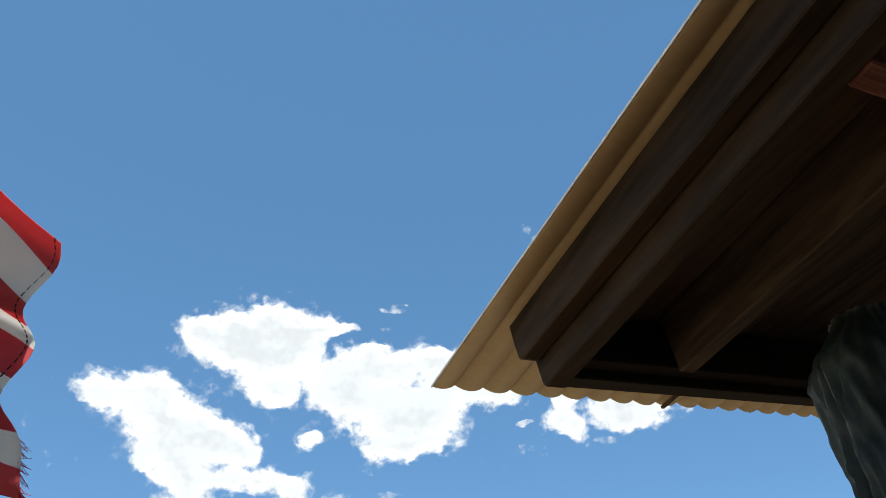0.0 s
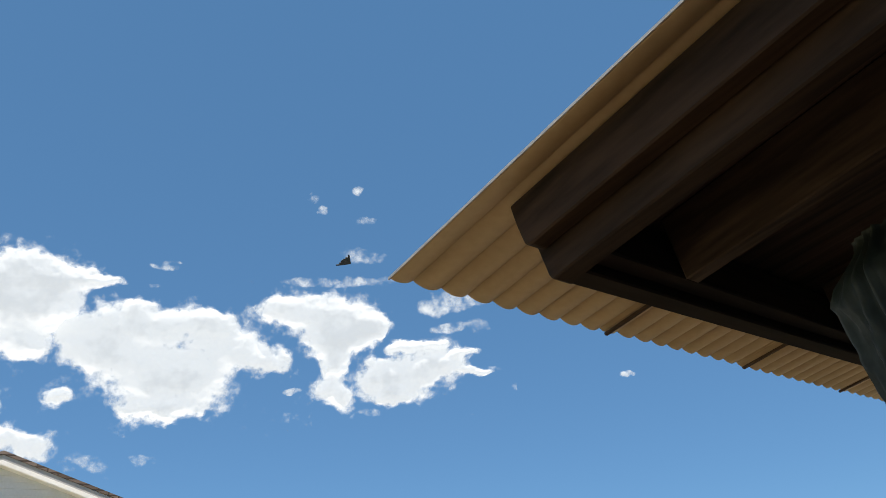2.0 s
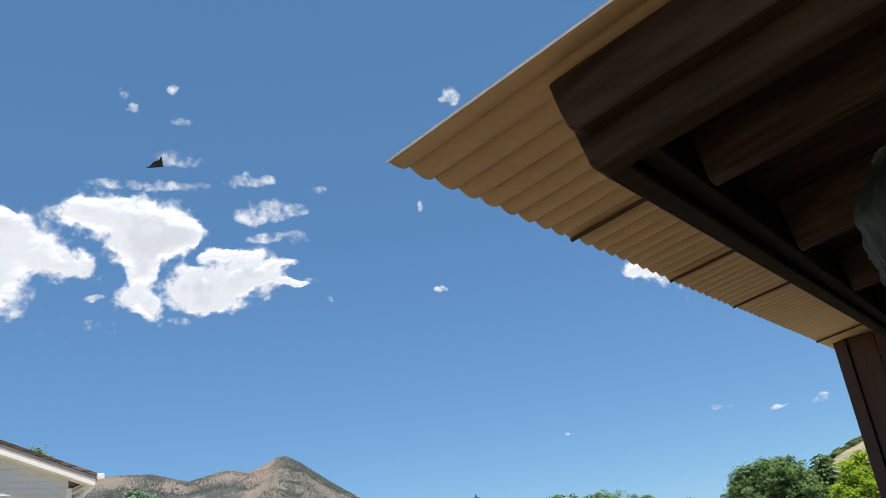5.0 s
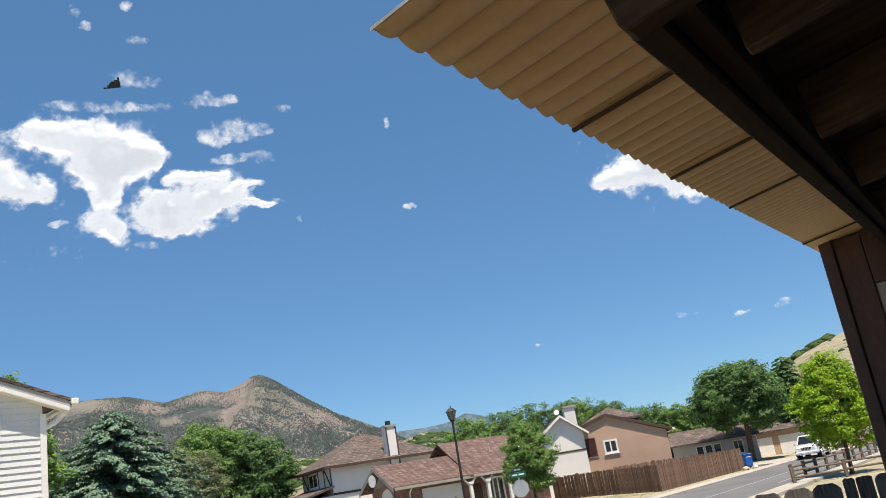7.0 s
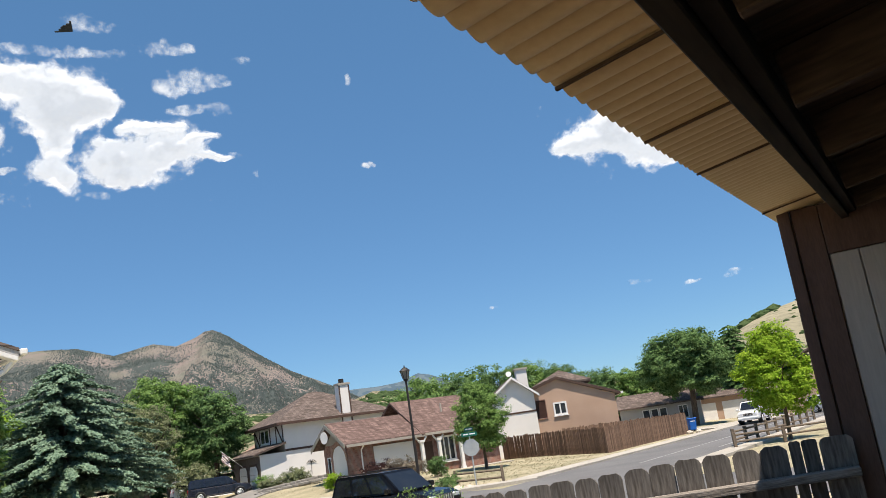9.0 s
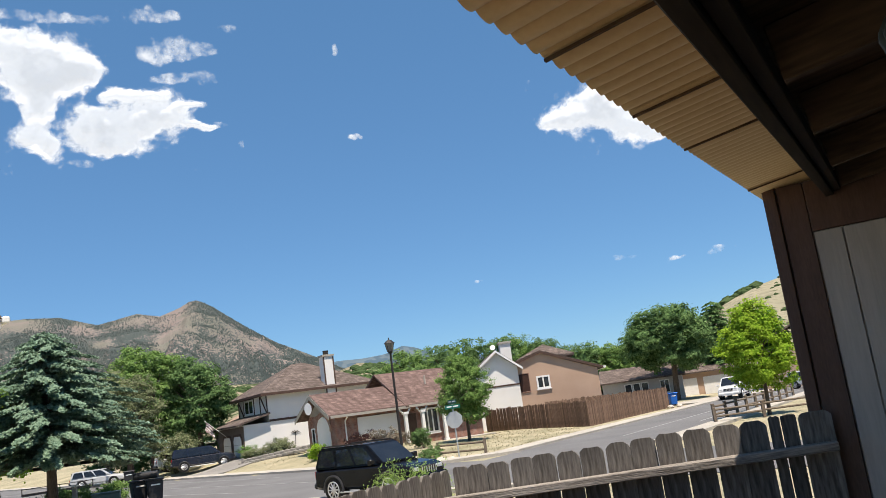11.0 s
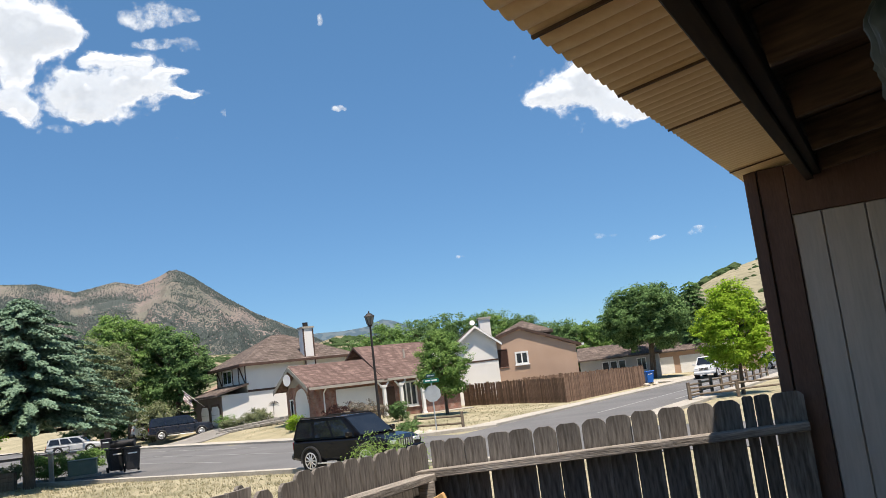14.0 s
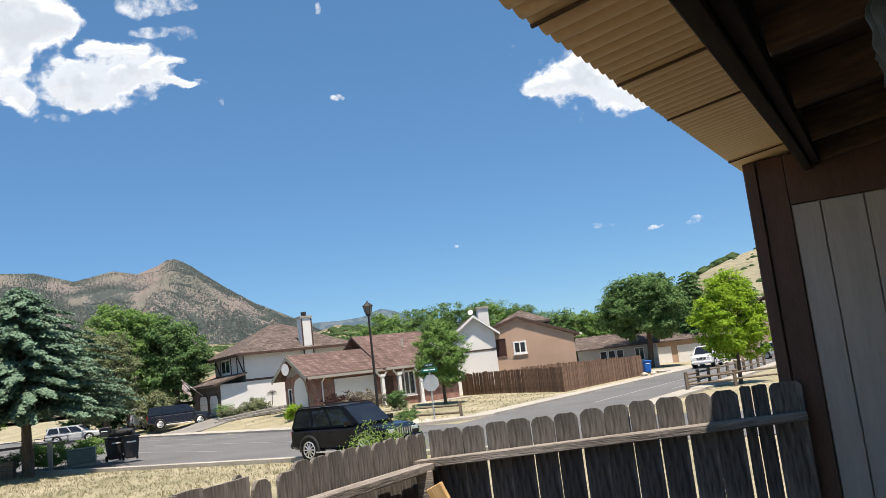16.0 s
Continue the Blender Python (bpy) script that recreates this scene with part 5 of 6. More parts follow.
def cloud(lumps, label, seed, name="cloud", far=4100.0, ragged=0.55, res=0.09, thin=-0.13, warp=1.0, veil=1.0):
    """A cloud bank far off: swelling relief over lumps given as azimuth, elevation and half sizes in degrees."""
    a0, a1 = min(l_[0] - l_[2] * 1.7 for l_ in lumps) - 0.3, max(l_[0] + l_[2] * 1.7 for l_ in lumps) + 0.3
    e0, e1 = min(l_[1] - l_[3] * 1.7 for l_ in lumps) - 0.3, max(l_[1] + l_[3] * 1.7 for l_ in lumps) + 0.3
    na, ne = int((a1 - a0) / res) + 2, int((e1 - e0) / res) + 2
    bm = bmesh.new()
    layer = bm.verts.layers.float.new("thickness")
    grid = []
    for j in range(ne + 1):
        e = e0 + (e1 - e0) * j / ne
        row = []
        for i in range(na + 1):
            a = a0 + (a1 - a0) * i / na
            ca = math.cos(radians(e))
            d = Vector((math.sin(radians(a)) * ca, math.cos(radians(a)) * ca, math.sin(radians(e))))
            t = 0.0
            a_, e_ = a, e
            p = Vector((a * 0.42 + seed * 3.7, e * 0.6, 2.0 + seed))
            a = a + 0.42 * warp * fbm(p * 1.7, 6)
            e = e + 0.30 * warp * fbm(p * 1.7 + Vector((9.1, 4.4, 7.7)), 6)
            for la, le, ra, re in lumps:
                t += math.exp(-1.5 * (((a - la) * ca / ra) ** 2 + ((e - le) / re) ** 2))
            t = (1 - math.exp(-1.3 * t)) * 1.5 - 0.46 - thin
            a, e = a_, e_
            w = fbm(Vector((a * 0.55 + seed, e * 0.7, 0.3)), 5)
            w2 = fbm(Vector((a * 1.9, e * 2.3 + seed, 4.3)), 4)
            smooth = t
            t = t + ragged * (0.30 * w + 0.26 * w2)
            t = t * (veil if t > 0 else 0.4 + 0.6 * veil) + (0.6 * max(0.0, t - 0.25) if veil == 1 else 0)
            puff = max(0.0, smooth + 0.5) + 0.10 * w
            v = bm.verts.new(d * (far - (75 if veil == 1 else 5) * puff))
            v[layer] = t
            row.append(v)
        grid.append(row)
    for j in range(ne):
        for i in range(na):
            q = (grid[j][i], grid[j][i + 1], grid[j + 1][i + 1], grid[j + 1][i])
            if max(v[layer] for v in q) > -0.85:
                bm.faces.new(q)
    for v in [v for v in bm.verts if not v.link_faces]:
        bm.verts.remove(v)
    ob = link(name, bm, CLOUD, smooth=True)
    return tagged(ob, label, "cloud", "clouds in the sky", "structure")


cloud([(-54.1, 26.1, 1.4, 0.9), (-52.5, 25.5, 2.2, 1.6), (-50.2, 26.4, 2.7, 1.5), (-47.9, 26.8, 2.5, 1.6), (-45.5, 26.6, 1.9, 0.8), (-43.6, 26.7, 1.3, 0.4), (-48.6, 24.0, 3.0, 1.7), (-48.3, 22.2, 1.9, 1.3), (-50.4, 24.6, 2.0, 1.3), (-46.6, 25.0, 2.0, 1.2)], "bright white cumulus cloud with ragged edges", 1)
cloud([(-44.5, 23.6, 2.4, 1.5), (-41.7, 24.2, 1.9, 1.3), (-38.7, 24.2, 2.8, 1.3), (-36.1, 24.4, 1.9, 1.1), (-43.1, 22.1, 3.1, 1.4), (-39.8, 20.7, 3.5, 2.0), (-37.0, 21.0, 2.8, 2.0), (-34.1, 22.7, 2.5, 1.3), (-31.9, 21.9, 1.6, 0.8), (-45.4, 19.4, 0.9, 0.7), (-39.1, 18.8, 2.5, 0.7), (-41.5, 25.3, 0.9, 0.7)], "large white cumulus cloud with grey middle", 2)
cloud([(-31.2, 25.6, 1.6, 1.1), (-28.6, 25.2, 2.8, 1.5), (-25.9, 24.7, 2.2, 1.6), (-24.2, 24.1, 1.4, 0.9), (-28.0, 23.2, 1.6, 1.3), (-27.4, 21.5, 0.9, 0.8), (-27.8, 20.1, 1.1, 0.9), (-26.7, 19.6, 0.9, 0.8), (-26.4, 23.4, 1.8, 1.0), (-27.2, 22.1, 1.0, 0.9)], "white cumulus cloud trailing downwards", 3)
cloud([(-24.1, 20.8, 1.9, 1.1), (-21.8, 20.8, 2.5, 1.6), (-19.4, 21.4, 1.9, 1.1), (-22.3, 22.7, 1.6, 0.4), (-19.9, 22.7, 1.1, 0.3), (-17.8, 22.0, 1.1, 0.3), (-16.7, 20.7, 1.3, 0.3), (-23.1, 19.5, 1.9, 0.7)], "white cloud drawn out to one side", 4)
cloud([(-59.5, 21.6, 2.6, 1.3), (-56.8, 22.2, 1.4, 0.9), (-55.9, 20.4, 2.2, 1.9), (-53.6, 19.5, 2.8, 1.9), (-51.3, 18.8, 2.4, 1.3), (-49.8, 18.2, 1.4, 0.7), (-55.4, 17.8, 2.2, 1.3), (-53.6, 16.8, 1.3, 1.1), (-53.2, 15.2, 1.9, 1.4), (-53.9, 14.1, 1.6, 0.8), (-50.2, 16.7, 1.7, 0.7), (-48.8, 16.4, 1.6, 0.8), (-46.6, 16.2, 1.1, 0.9)], "long white cumulus cloud", 5)
cloud([(9.8, 18.3, 1.9, 1.1), (11.8, 18.2, 2.3, 1.1), (13.5, 16.9, 1.9, 1.0), (11.1, 19.4, 1.2, 0.9), (7.8, 18.3, 1.0, 0.7), (14.9, 16.1, 1.5, 0.6)], "white cloud beyond the patio roof", 6)
for i, q in enumerate(((-24.9, 29.2, 1.2, 0.5), (-22.7, 27.2, 1.0, 0.45), (-20.6, 27.6, 1.5, 0.5), (-18.7, 27.5, 0.9, 0.4), (-19.4, 25.1, 1.0, 0.5), (-18.3, 25.6, 1.4, 0.7), (-16.5, 25.6, 0.9, 0.35), (-16.2, 23.7, 0.9, 0.45), (-28.9, 27.4, 2.1, 0.35), (-25.2, 27.2, 1.7, 0.3), (-18.5, 23.7, 1.1, 0.3), (-21.4, 22.9, 1.7, 0.4), (-30.2, 20.0, 0.6, 0.2), (-24.6, 18.5, 0.7, 0.3), (-14.6, 26.7, 0.7, 0.35))):
    rng = random.Random(70 + i)
    bits = [(q[0] + q[2] * rng.uniform(-0.8, 0.8), q[1] + q[3] * rng.uniform(-0.6, 0.6), q[2] * rng.uniform(0.45, 0.9), q[3] * rng.uniform(0.5, 1.0)) for _ in range(7)]
    cloud(bits, "small thin white cloud wisp", 35 + i, ragged=0.55, res=0.05, thin=0.40, warp=0.5, veil=0.36)
for i, q in enumerate(((-28.9, 33.1, 0.6, 0.45), (-28.1, 32.2, 0.4, 0.35), (-25.3, 33.4, 0.6, 0.45), (-25.0, 31.4, 1.2, 0.4), (-39.3, 28.1, 1.0, 0.35), (-43.2, 15.4, 1.6, 0.9), (-40.0, 15.6, 1.1, 0.5), (-41.8, 14.5, 0.5, 0.25), (-3.5, 32.1, 0.9, 0.9), (-7.2, 25.0, 0.35, 0.5), (-6.3, 19.1, 0.4, 0.3), (11.2, 8.4, 1.0, 0.3), (14.6, 7.7, 0.6, 0.25), (17.3, 7.8, 0.9, 0.4), (1.0, 8.2, 0.4, 0.2))):
    rng = random.Random(90 + i)
    bits = [(q[0] + q[2] * rng.uniform(-0.8, 0.8), q[1] + q[3] * rng.uniform(-0.6, 0.6), q[2] * rng.uniform(0.3, 0.6), q[3] * rng.uniform(0.3, 0.6)) for _ in range(7)]
    cloud(bits, "small faint white cloud puff", 45 + i, ragged=0.55, res=0.05, thin=0.40, warp=0.5, veil=0.36)


# ---- vehicles ----
def loft(bm, sections):
    """A closed body through cross sections (x, half width, bottom, top), each with rounded corners."""
    rings = []
    for x, hw, zb, zt in sections:
        c = min(0.10, hw * 0.3, (zt - zb) * 0.3)
        pts = [(-hw + c, zb), (hw - c, zb), (hw, zb + c), (hw * 0.985, zt - c * 0.9), (hw - c * 1.1, zt), (-hw + c * 1.1, zt), (-hw * 0.985, zt - c * 0.9), (-hw, zb + c)]
        rings.append([bm.verts.new((x, y, z)) for y, z in pts])
    for a, b in zip(rings, rings[1:]):
        for i in range(8):
            bm.faces.new((a[i], b[i], b[(i + 1) % 8], a[(i + 1) % 8]))
    bm.faces.new(rings[0])
    bm.faces.new(rings[-1][::-1])
    bmesh.ops.recalc_face_normals(bm, faces=bm.faces)
    return bm


def car(name, label, x, y, z, turn, paint, length=4.75, width=1.82, height=1.76, wheel=0.37, glass=GLASS_DARK, rails=True, hood=1.18, category="car"):
    ob = thing(name, label, category, (x, y, z), turn)
    L, W, belt = length / 2, width / 2, 0.61 * height
    part("body", loft(bmesh.new(), [(-L, W * 0.86, 0.46, belt * 0.86), (-L + 0.10, W * 0.96, 0.40, belt), (-L + 0.6, W, 0.34, belt), (L - hood, W, 0.34, belt), (L - hood + 0.08, W * 0.99, 0.34, belt - 0.02), (L - 0.35, W * 0.96, 0.36, belt - 0.10), (L - 0.06, W * 0.90, 0.42, belt - 0.20), (L, W * 0.80, 0.48, belt - 0.34)]), paint, ob, smooth=False)
    x0, x1, t0, t1 = -L + 0.05, L - hood + 0.10, -L + 0.26, L - hood - 0.70
    hb_, ht_, z0, z1 = W * 0.96, W * 0.82, belt - 0.01, height
    bm = bmesh.new()
    v = [bm.verts.new(p) for p in ((x0, -hb_, z0), (x1, -hb_ * 0.97, z0), (x1, hb_ * 0.97, z0), (x0, hb_, z0), (t0, -ht_, z1), (t1, -ht_, z1), (t1, ht_, z1), (t0, ht_, z1))]
    for f in ((0, 1, 5, 4), (1, 2, 6, 5), (2, 3, 7, 6), (3, 0, 4, 7), (4, 5, 6, 7), (3, 2, 1, 0)):
        bm.faces.new([v[i] for i in f])
    bmesh.ops.bevel(bm, geom=list(bm.edges), offset=0.05, segments=2, affect="EDGES")
    part("cabin", bm, paint, ob)

    def at(u, f, side):
        """A place on the slanting cabin side: u along (0 rear to 1 front), f up."""
        b = x0 + (x1 - x0) * u
        t = t0 + (t1 - t0) * u
        return Vector((b + (t - b) * f, side * (hb_ + (ht_ - hb_) * f + 0.006), z0 + (z1 - z0) * f))
    for side in (-1, 1):
        for u0, u1 in ((0.05, 0.33), (0.36, 0.62), (0.65, 0.93)):
            bm = bmesh.new()
            q = [bm.verts.new(at(u, f, side)) for u, f in ((u0, 0.10), (u1, 0.10), (u1 - 0.01, 0.86), (u0 + 0.01, 0.86))]
            bm.faces.new(q if side < 0 else q[::-1])
            got = bmesh.ops.extrude_face_region(bm, geom=list(bm.faces))
            bmesh.ops.translate(bm, vec=(0, -side * 0.012, 0), verts=[g for g in got["geom"] if isinstance(g, bmesh.types.BMVert)])
            part("side_window", bm, glass, ob)
        for u in (0.30, 0.58):
            part("door_handle", boxes((x0 + (x1 - x0) * u - 0.09, x0 + (x1 - x0) * u + 0.09, side * (W + 0.012) - 0.012, side * (W + 0.012) + 0.012, belt - 0.19, belt - 0.15), bevel=0.006), paint, ob)
        part("mirror", boxes((x1 - 0.40, x1 - 0.22, side * (W + 0.12) - 0.11, side * (W + 0.12) + 0.09, belt + 0.02, belt + 0.19), bevel=0.03), paint, ob)
        part("side_step", boxes((-L * 0.42, L * 0.40, side * (W - 0.02) - 0.05, side * (W - 0.02) + 0.05, 0.26, 0.31), bevel=0.012), CHROME, ob)
        if rails:
            part("roof_rail", boxes((t0 + 0.1, t1 - 0.15, side * (ht_ - 0.06) - 0.02, side * (ht_ - 0.06) + 0.02, z1 + 0.012, z1 + 0.06), bevel=0.01), STEEL_BLACK, ob)
        part("headlight", boxes((L - 0.16, L - 0.01, side * W * 0.62 - 0.15, side * W * 0.62 + 0.15, belt - 0.36, belt - 0.21), bevel=0.03), CHROME, ob)
        part("tail_light", boxes((-L - 0.012, -L + 0.06, side * W * 0.80 - 0.07, side * W * 0.80 + 0.07, belt * 0.70, belt * 0.95), bevel=0.02), material("red_lens", (0.25, 0.01, 0.01), (0.32, 0.02, 0.02), 3, 0.25, 0.0), ob)
        for wx in (-L + 0.98, L - 0.92):
            cy = side * (W - 0.10)
            bm = bmesh.new()
            tube(bm, (wx, cy - 0.12, wheel), (wx, cy + 0.12, wheel), wheel, wheel, 26)
            bmesh.ops.bevel(bm, geom=[e for e in bm.edges if len(e.link_faces) == 2 and any(len(f.verts) > 8 for f in e.link_faces)], offset=0.035, segments=2, affect="EDGES")
            tyre = part("wheel", bm, RUBBER, ob)
            bm = bmesh.new()
            oy = cy + side * 0.125
            for k in range(22):
                a, b = k * math.tau / 22, (k + 1) * math.tau / 22
                tube(bm, (wx + wheel * 0.70 * math.cos(a), oy, wheel + wheel * 0.70 * math.sin(a)), (wx + wheel * 0.70 * math.cos(b), oy, wheel + wheel * 0.70 * math.sin(b)), 0.022, 0.022, 5)
            for k in range(10):
                a = k * math.tau / 10
                tube(bm, (wx, oy, wheel), (wx + wheel * 0.70 * math.cos(a), oy, wheel + wheel * 0.70 * math.sin(a)), 0.030, 0.020, 5)
            tube(bm, (wx, oy - 0.02, wheel), (wx, oy + 0.02, wheel), 0.07, 0.07, 12)
            part("rim", bm, CHROME, tyre, "bright spoked alloy rim")
            bm = bmesh.new()
            for k in range(12):
                a, b = -0.15 + k * 3.44 / 12, -0.15 + (k + 1) * 3.44 / 12
                r = wheel + 0.075
                tube(bm, (wx + r * math.cos(a), side * (W + 0.002), wheel + r * math.sin(a)), (wx + r * math.cos(b), side * (W + 0.002), wheel + r * math.sin(b)), 0.045, 0.045, 6)
            part("fender_flare", bm, BIN_PLASTIC, ob)
            bm = bmesh.new()
            tube(bm, (wx, side * (W - 0.30), wheel), (wx, side * (W + 0.004), wheel), wheel + 0.06, wheel + 0.06, 20)
            part("wheel_well", bm, RUBBER, ob)
    bm = bmesh.new()
    zf = lambda f: z0 + (z1 - z0) * f
    q = [bm.verts.new((x1 + (t1 - x1) * f + 0.012, s * (hb_ * 0.97 + (ht_ - hb_ * 0.97) * f - 0.09), zf(f) + 0.008)) for f, s in ((0.08, -1), (0.08, 1), (0.90, 1), (0.90, -1))]
    bm.faces.new(q)
    got = bmesh.ops.extrude_face_region(bm, geom=list(bm.faces))
    bmesh.ops.translate(bm, vec=(-0.012, 0, -0.006), verts=[g for g in got["geom"] if isinstance(g, bmesh.types.BMVert)])
    bmesh.ops.recalc_face_normals(bm, faces=bm.faces)
    part("windscreen", bm, glass, ob)
    part("rear_window", boxes((-L + 0.10, -L + 0.16, -W * 0.72, W * 0.72, zf(0.12), zf(0.80))), glass, ob)
    grille = part("grille", boxes((L - 0.05, L + 0.012, -W * 0.42, W * 0.42, belt - 0.42, belt - 0.20), bevel=0.02), STEEL_BLACK, ob, "dark grille with bright bars")
    for k in range(7):
        y = -W * 0.36 + W * 0.12 * k
        part("grille_bar", boxes((L + 0.012, L + 0.03, y - 0.014, y + 0.014, belt - 0.40, belt - 0.22)), CHROME, grille)
    part("front_bumper", boxes((L - 0.25, L + 0.10, -W * 0.92, W * 0.92, 0.40, 0.62), bevel=0.06), paint, ob)
    part("bumper_guard", boxes((L + 0.02, L + 0.13, -W * 0.60, W * 0.60, 0.34, 0.395), bevel=0.02), CHROME, ob)
    part("rear_bumper", boxes((-L - 0.10, -L + 0.25, -W * 0.92, W * 0.92, 0.42, 0.62), bevel=0.06), BIN_PLASTIC, ob)
    return ob


TINT = material("tinted_car_glass", (0.010, 0.012, 0.016), (0.018, 0.021, 0.026), 1, 0.04, 0.0, 0, 3, spec=0.6)
car("black_suv", "black sport utility vehicle with bright alloy wheels on the street", -3.70, 28.17, 0.015, -37, CAR_BLACK, length=4.4, height=1.72, wheel=0.37, glass=TINT, hood=1.25)
car("minivan", "dark navy minivan parked on a driveway", -23.3, 69.3, ground_z(-23.3, 69.3) + 0.15, 20, material("navy_car_paint", (0.010, 0.012, 0.020), (0.016, 0.018, 0.030), 2, 0.2, 0.0, 0, 5, spec=0.6), 5.0, 1.9, 1.75, 0.34, TINT, False)
CAR_WHITE = material("white_car_paint", (0.62, 0.62, 0.61), (0.70, 0.70, 0.69), 2, 0.25, 0.0, 0, 5, spec=0.5)
car("white_suv", "white sport utility vehicle beside dark trees", -26.7, 74.0, ground_z(-26.7, 74.0) + 0.02, 30, CAR_WHITE, 4.6, 1.85, 1.85, 0.37, TINT)
car("white_pickup", "white vehicle parked along the side street", 21.9, 74.6, 0.02, -118, CAR_WHITE, 4.9, 1.9, 1.85, 0.37, TINT)
car("silver_car", "silver car parked beyond the spruce", -33.2, 72.0, ground_z(-33.2, 72.0) + 0.02, 10, material("silver_car_paint", (0.40, 0.41, 0.42), (0.48, 0.49, 0.50), 2, 0.3, 0.4), 4.5, 1.8, 1.45, 0.32, TINT, False)
car("white_car", "white car far down the side street", 29.3, 76.0, 0.02, -60, CAR_WHITE, 4.5, 1.8, 1.5, 0.32, TINT, False)
DRIVE = material("grey_worn_concrete", (0.17, 0.16, 0.145), (0.27, 0.255, 0.235), 0.4, 0.9, 0.3, 0, 12)
strip("driveway", Vector((-23.0, 63.5)), Vector((0.50, 0.866)), 0.3, 9.5, -1.6, 3.6, 0.11, 0.2, DRIVE, "grey sloping driveway up to the garage", "driveway", 10)
strip("driveway", Vector((17.0, 74.5)), Vector((0.75, 0.66)), 0.0, 16, -2.5, 2.5, 0.11, 0.2, CONCRETE, "pale concrete driveway to garage doors", "driveway", 8)
tr = thing("flat_trailer", "dark flat trailer parked across the street", "trailer", (-29.5, 57.5, 0.01), 30)
part("deck", boxes((-2.2, 2.2, -0.9, 0.9, 0.55, 0.66), bevel=0.01), BIN_PLASTIC, tr)
part("railing", boxes((-2.2, 2.2, -0.92, -0.88, 0.66, 0.72), (-2.2, -2.14, -0.92, -0.88, 0.66, 1.05), (2.14, 2.2, -0.92, -0.88, 0.66, 1.05), (-2.2, 2.2, -0.92, -0.88, 1.0, 1.05)), STEEL_BLACK, tr)
for wx in (-0.4, 0.4):
    for wy in (-0.95, 0.95):
        bm = bmesh.new()
        tube(bm, (wx, wy - 0.1, 0.32), (wx, wy + 0.1, 0.32), 0.32, 0.32, 18)
        part("wheel", bm, RUBBER, tr)
part("drawbar", boxes((2.2, 3.3, -0.05, 0.05, 0.50, 0.58)), STEEL_BLACK, tr)

# ---- street furniture ----
lamp = thing("street_lamp", "black lantern-topped street lamp post", "street lamp", (-4.18, 41.6, 0.1))
bm = bmesh.new()
tube(bm, (0, 0, 0), (0, 0, 0.7), 0.13, 0.11, 12)
tube(bm, (0, 0, 0.7), (0, 0, 5.45), 0.075, 0.05, 12)
tube(bm, (0, 0, 5.45), (0, 0, 5.55), 0.10, 0.12, 12)
part("post", bm, STEEL_BLACK, lamp)
bm = bmesh.new()
tube(bm, (0, 0, 5.552), (0, 0, 5.95), 0.13, 0.22, 6)
part("lantern_glass", bm, material("milky_lantern_glass", (0.16, 0.15, 0.13), (0.25, 0.24, 0.21), 3, 0.3, 0.0), lamp, "clouded lantern panes")
for k in range(6):
    a = k * math.tau / 6
    bm = bmesh.new()
    tube(bm, (0.135 * math.cos(a), 0.135 * math.sin(a), 5.55), (0.225 * math.cos(a), 0.225 * math.sin(a), 5.95), 0.016, 0.016, 5)
    part("lantern_rib", bm, STEEL_BLACK, lamp)
bm = bmesh.new()
tube(bm, (0, 0, 5.952), (0, 0, 6.12), 0.29, 0.10, 6)
tube(bm, (0, 0, 6.12), (0, 0, 6.24), 0.04, 0.02, 6)
part("cap", bm, STEEL_BLACK, lamp)

SIGN_BACK = material("bare_aluminium_sign", (0.36, 0.38, 0.38), (0.46, 0.48, 0.48), 3, 0.5, 0.1, 0.3)
SIGN_GREEN = material("green_sign_sheeting", (0.008, 0.10, 0.075), (0.012, 0.14, 0.10), 3, 0.4, 0.0)
stop = thing("stop_sign", "octagonal road sign seen from its bare back", "road sign", (-1.48, 42.0, 0.05), 2)
bm = bmesh.new()
tube(bm, (0, 0, 0), (0, 0, 2.62), 0.035, 0.035, 8)
part("post", bm, SIGN_BACK, stop)
part("plate", prism(bmesh.new(), [(0.43 * math.cos((k + 0.5) * math.pi / 4), 1.86 + 0.43 * math.sin((k + 0.5) * math.pi / 4)) for k in range(8)], -0.052, -0.040), SIGN_BACK, stop)
for z0, trn in ((2.40, 25), (2.64, -60)):
    bm = bmesh.new()
    box(bm, -0.42, 0.42, -0.006, 0.006, 0, 0.20)
    blade = part("street_name_blade", bm, SIGN_GREEN, stop, "green street name blade")
    blade.matrix_basis = pose(0, -0.045 if trn > 0 else 0, z0, 0, 0, trn)
    bm = boxes((-0.32, -0.05, -0.010, -0.0065, 0.08, 0.14), (0.02, 0.32, -0.010, -0.0065, 0.08, 0.14))
    part("lettering_bar", bm, TRIM_WHITE, blade)

WEATHERED = material("dark_weathered_post", (0.10, 0.075, 0.055), (0.20, 0.16, 0.12), 2, 0.9, 0.4, 0, 12, (5, 5, 0.8))


def rail_fence(label, points, height, rails, z):
    ob = thing("rail_fence", label, "fence")
    for (x, y) in points:
        bm = boxes((x - 0.075, x + 0.075, y - 0.075, y + 0.075, z, z + height), bevel=0.012)
        part("post", bm, WEATHERED, ob)
    for (xa, ya), (xb, yb) in zip(points, points[1:]):
        for f in rails:
            bm = bmesh.new()
            tube(bm, (xa, ya, z + height * f), (xb, yb, z + height * f - 0.03), 0.055, 0.055, 6)
            part("rail", bm, WEATHERED, ob)


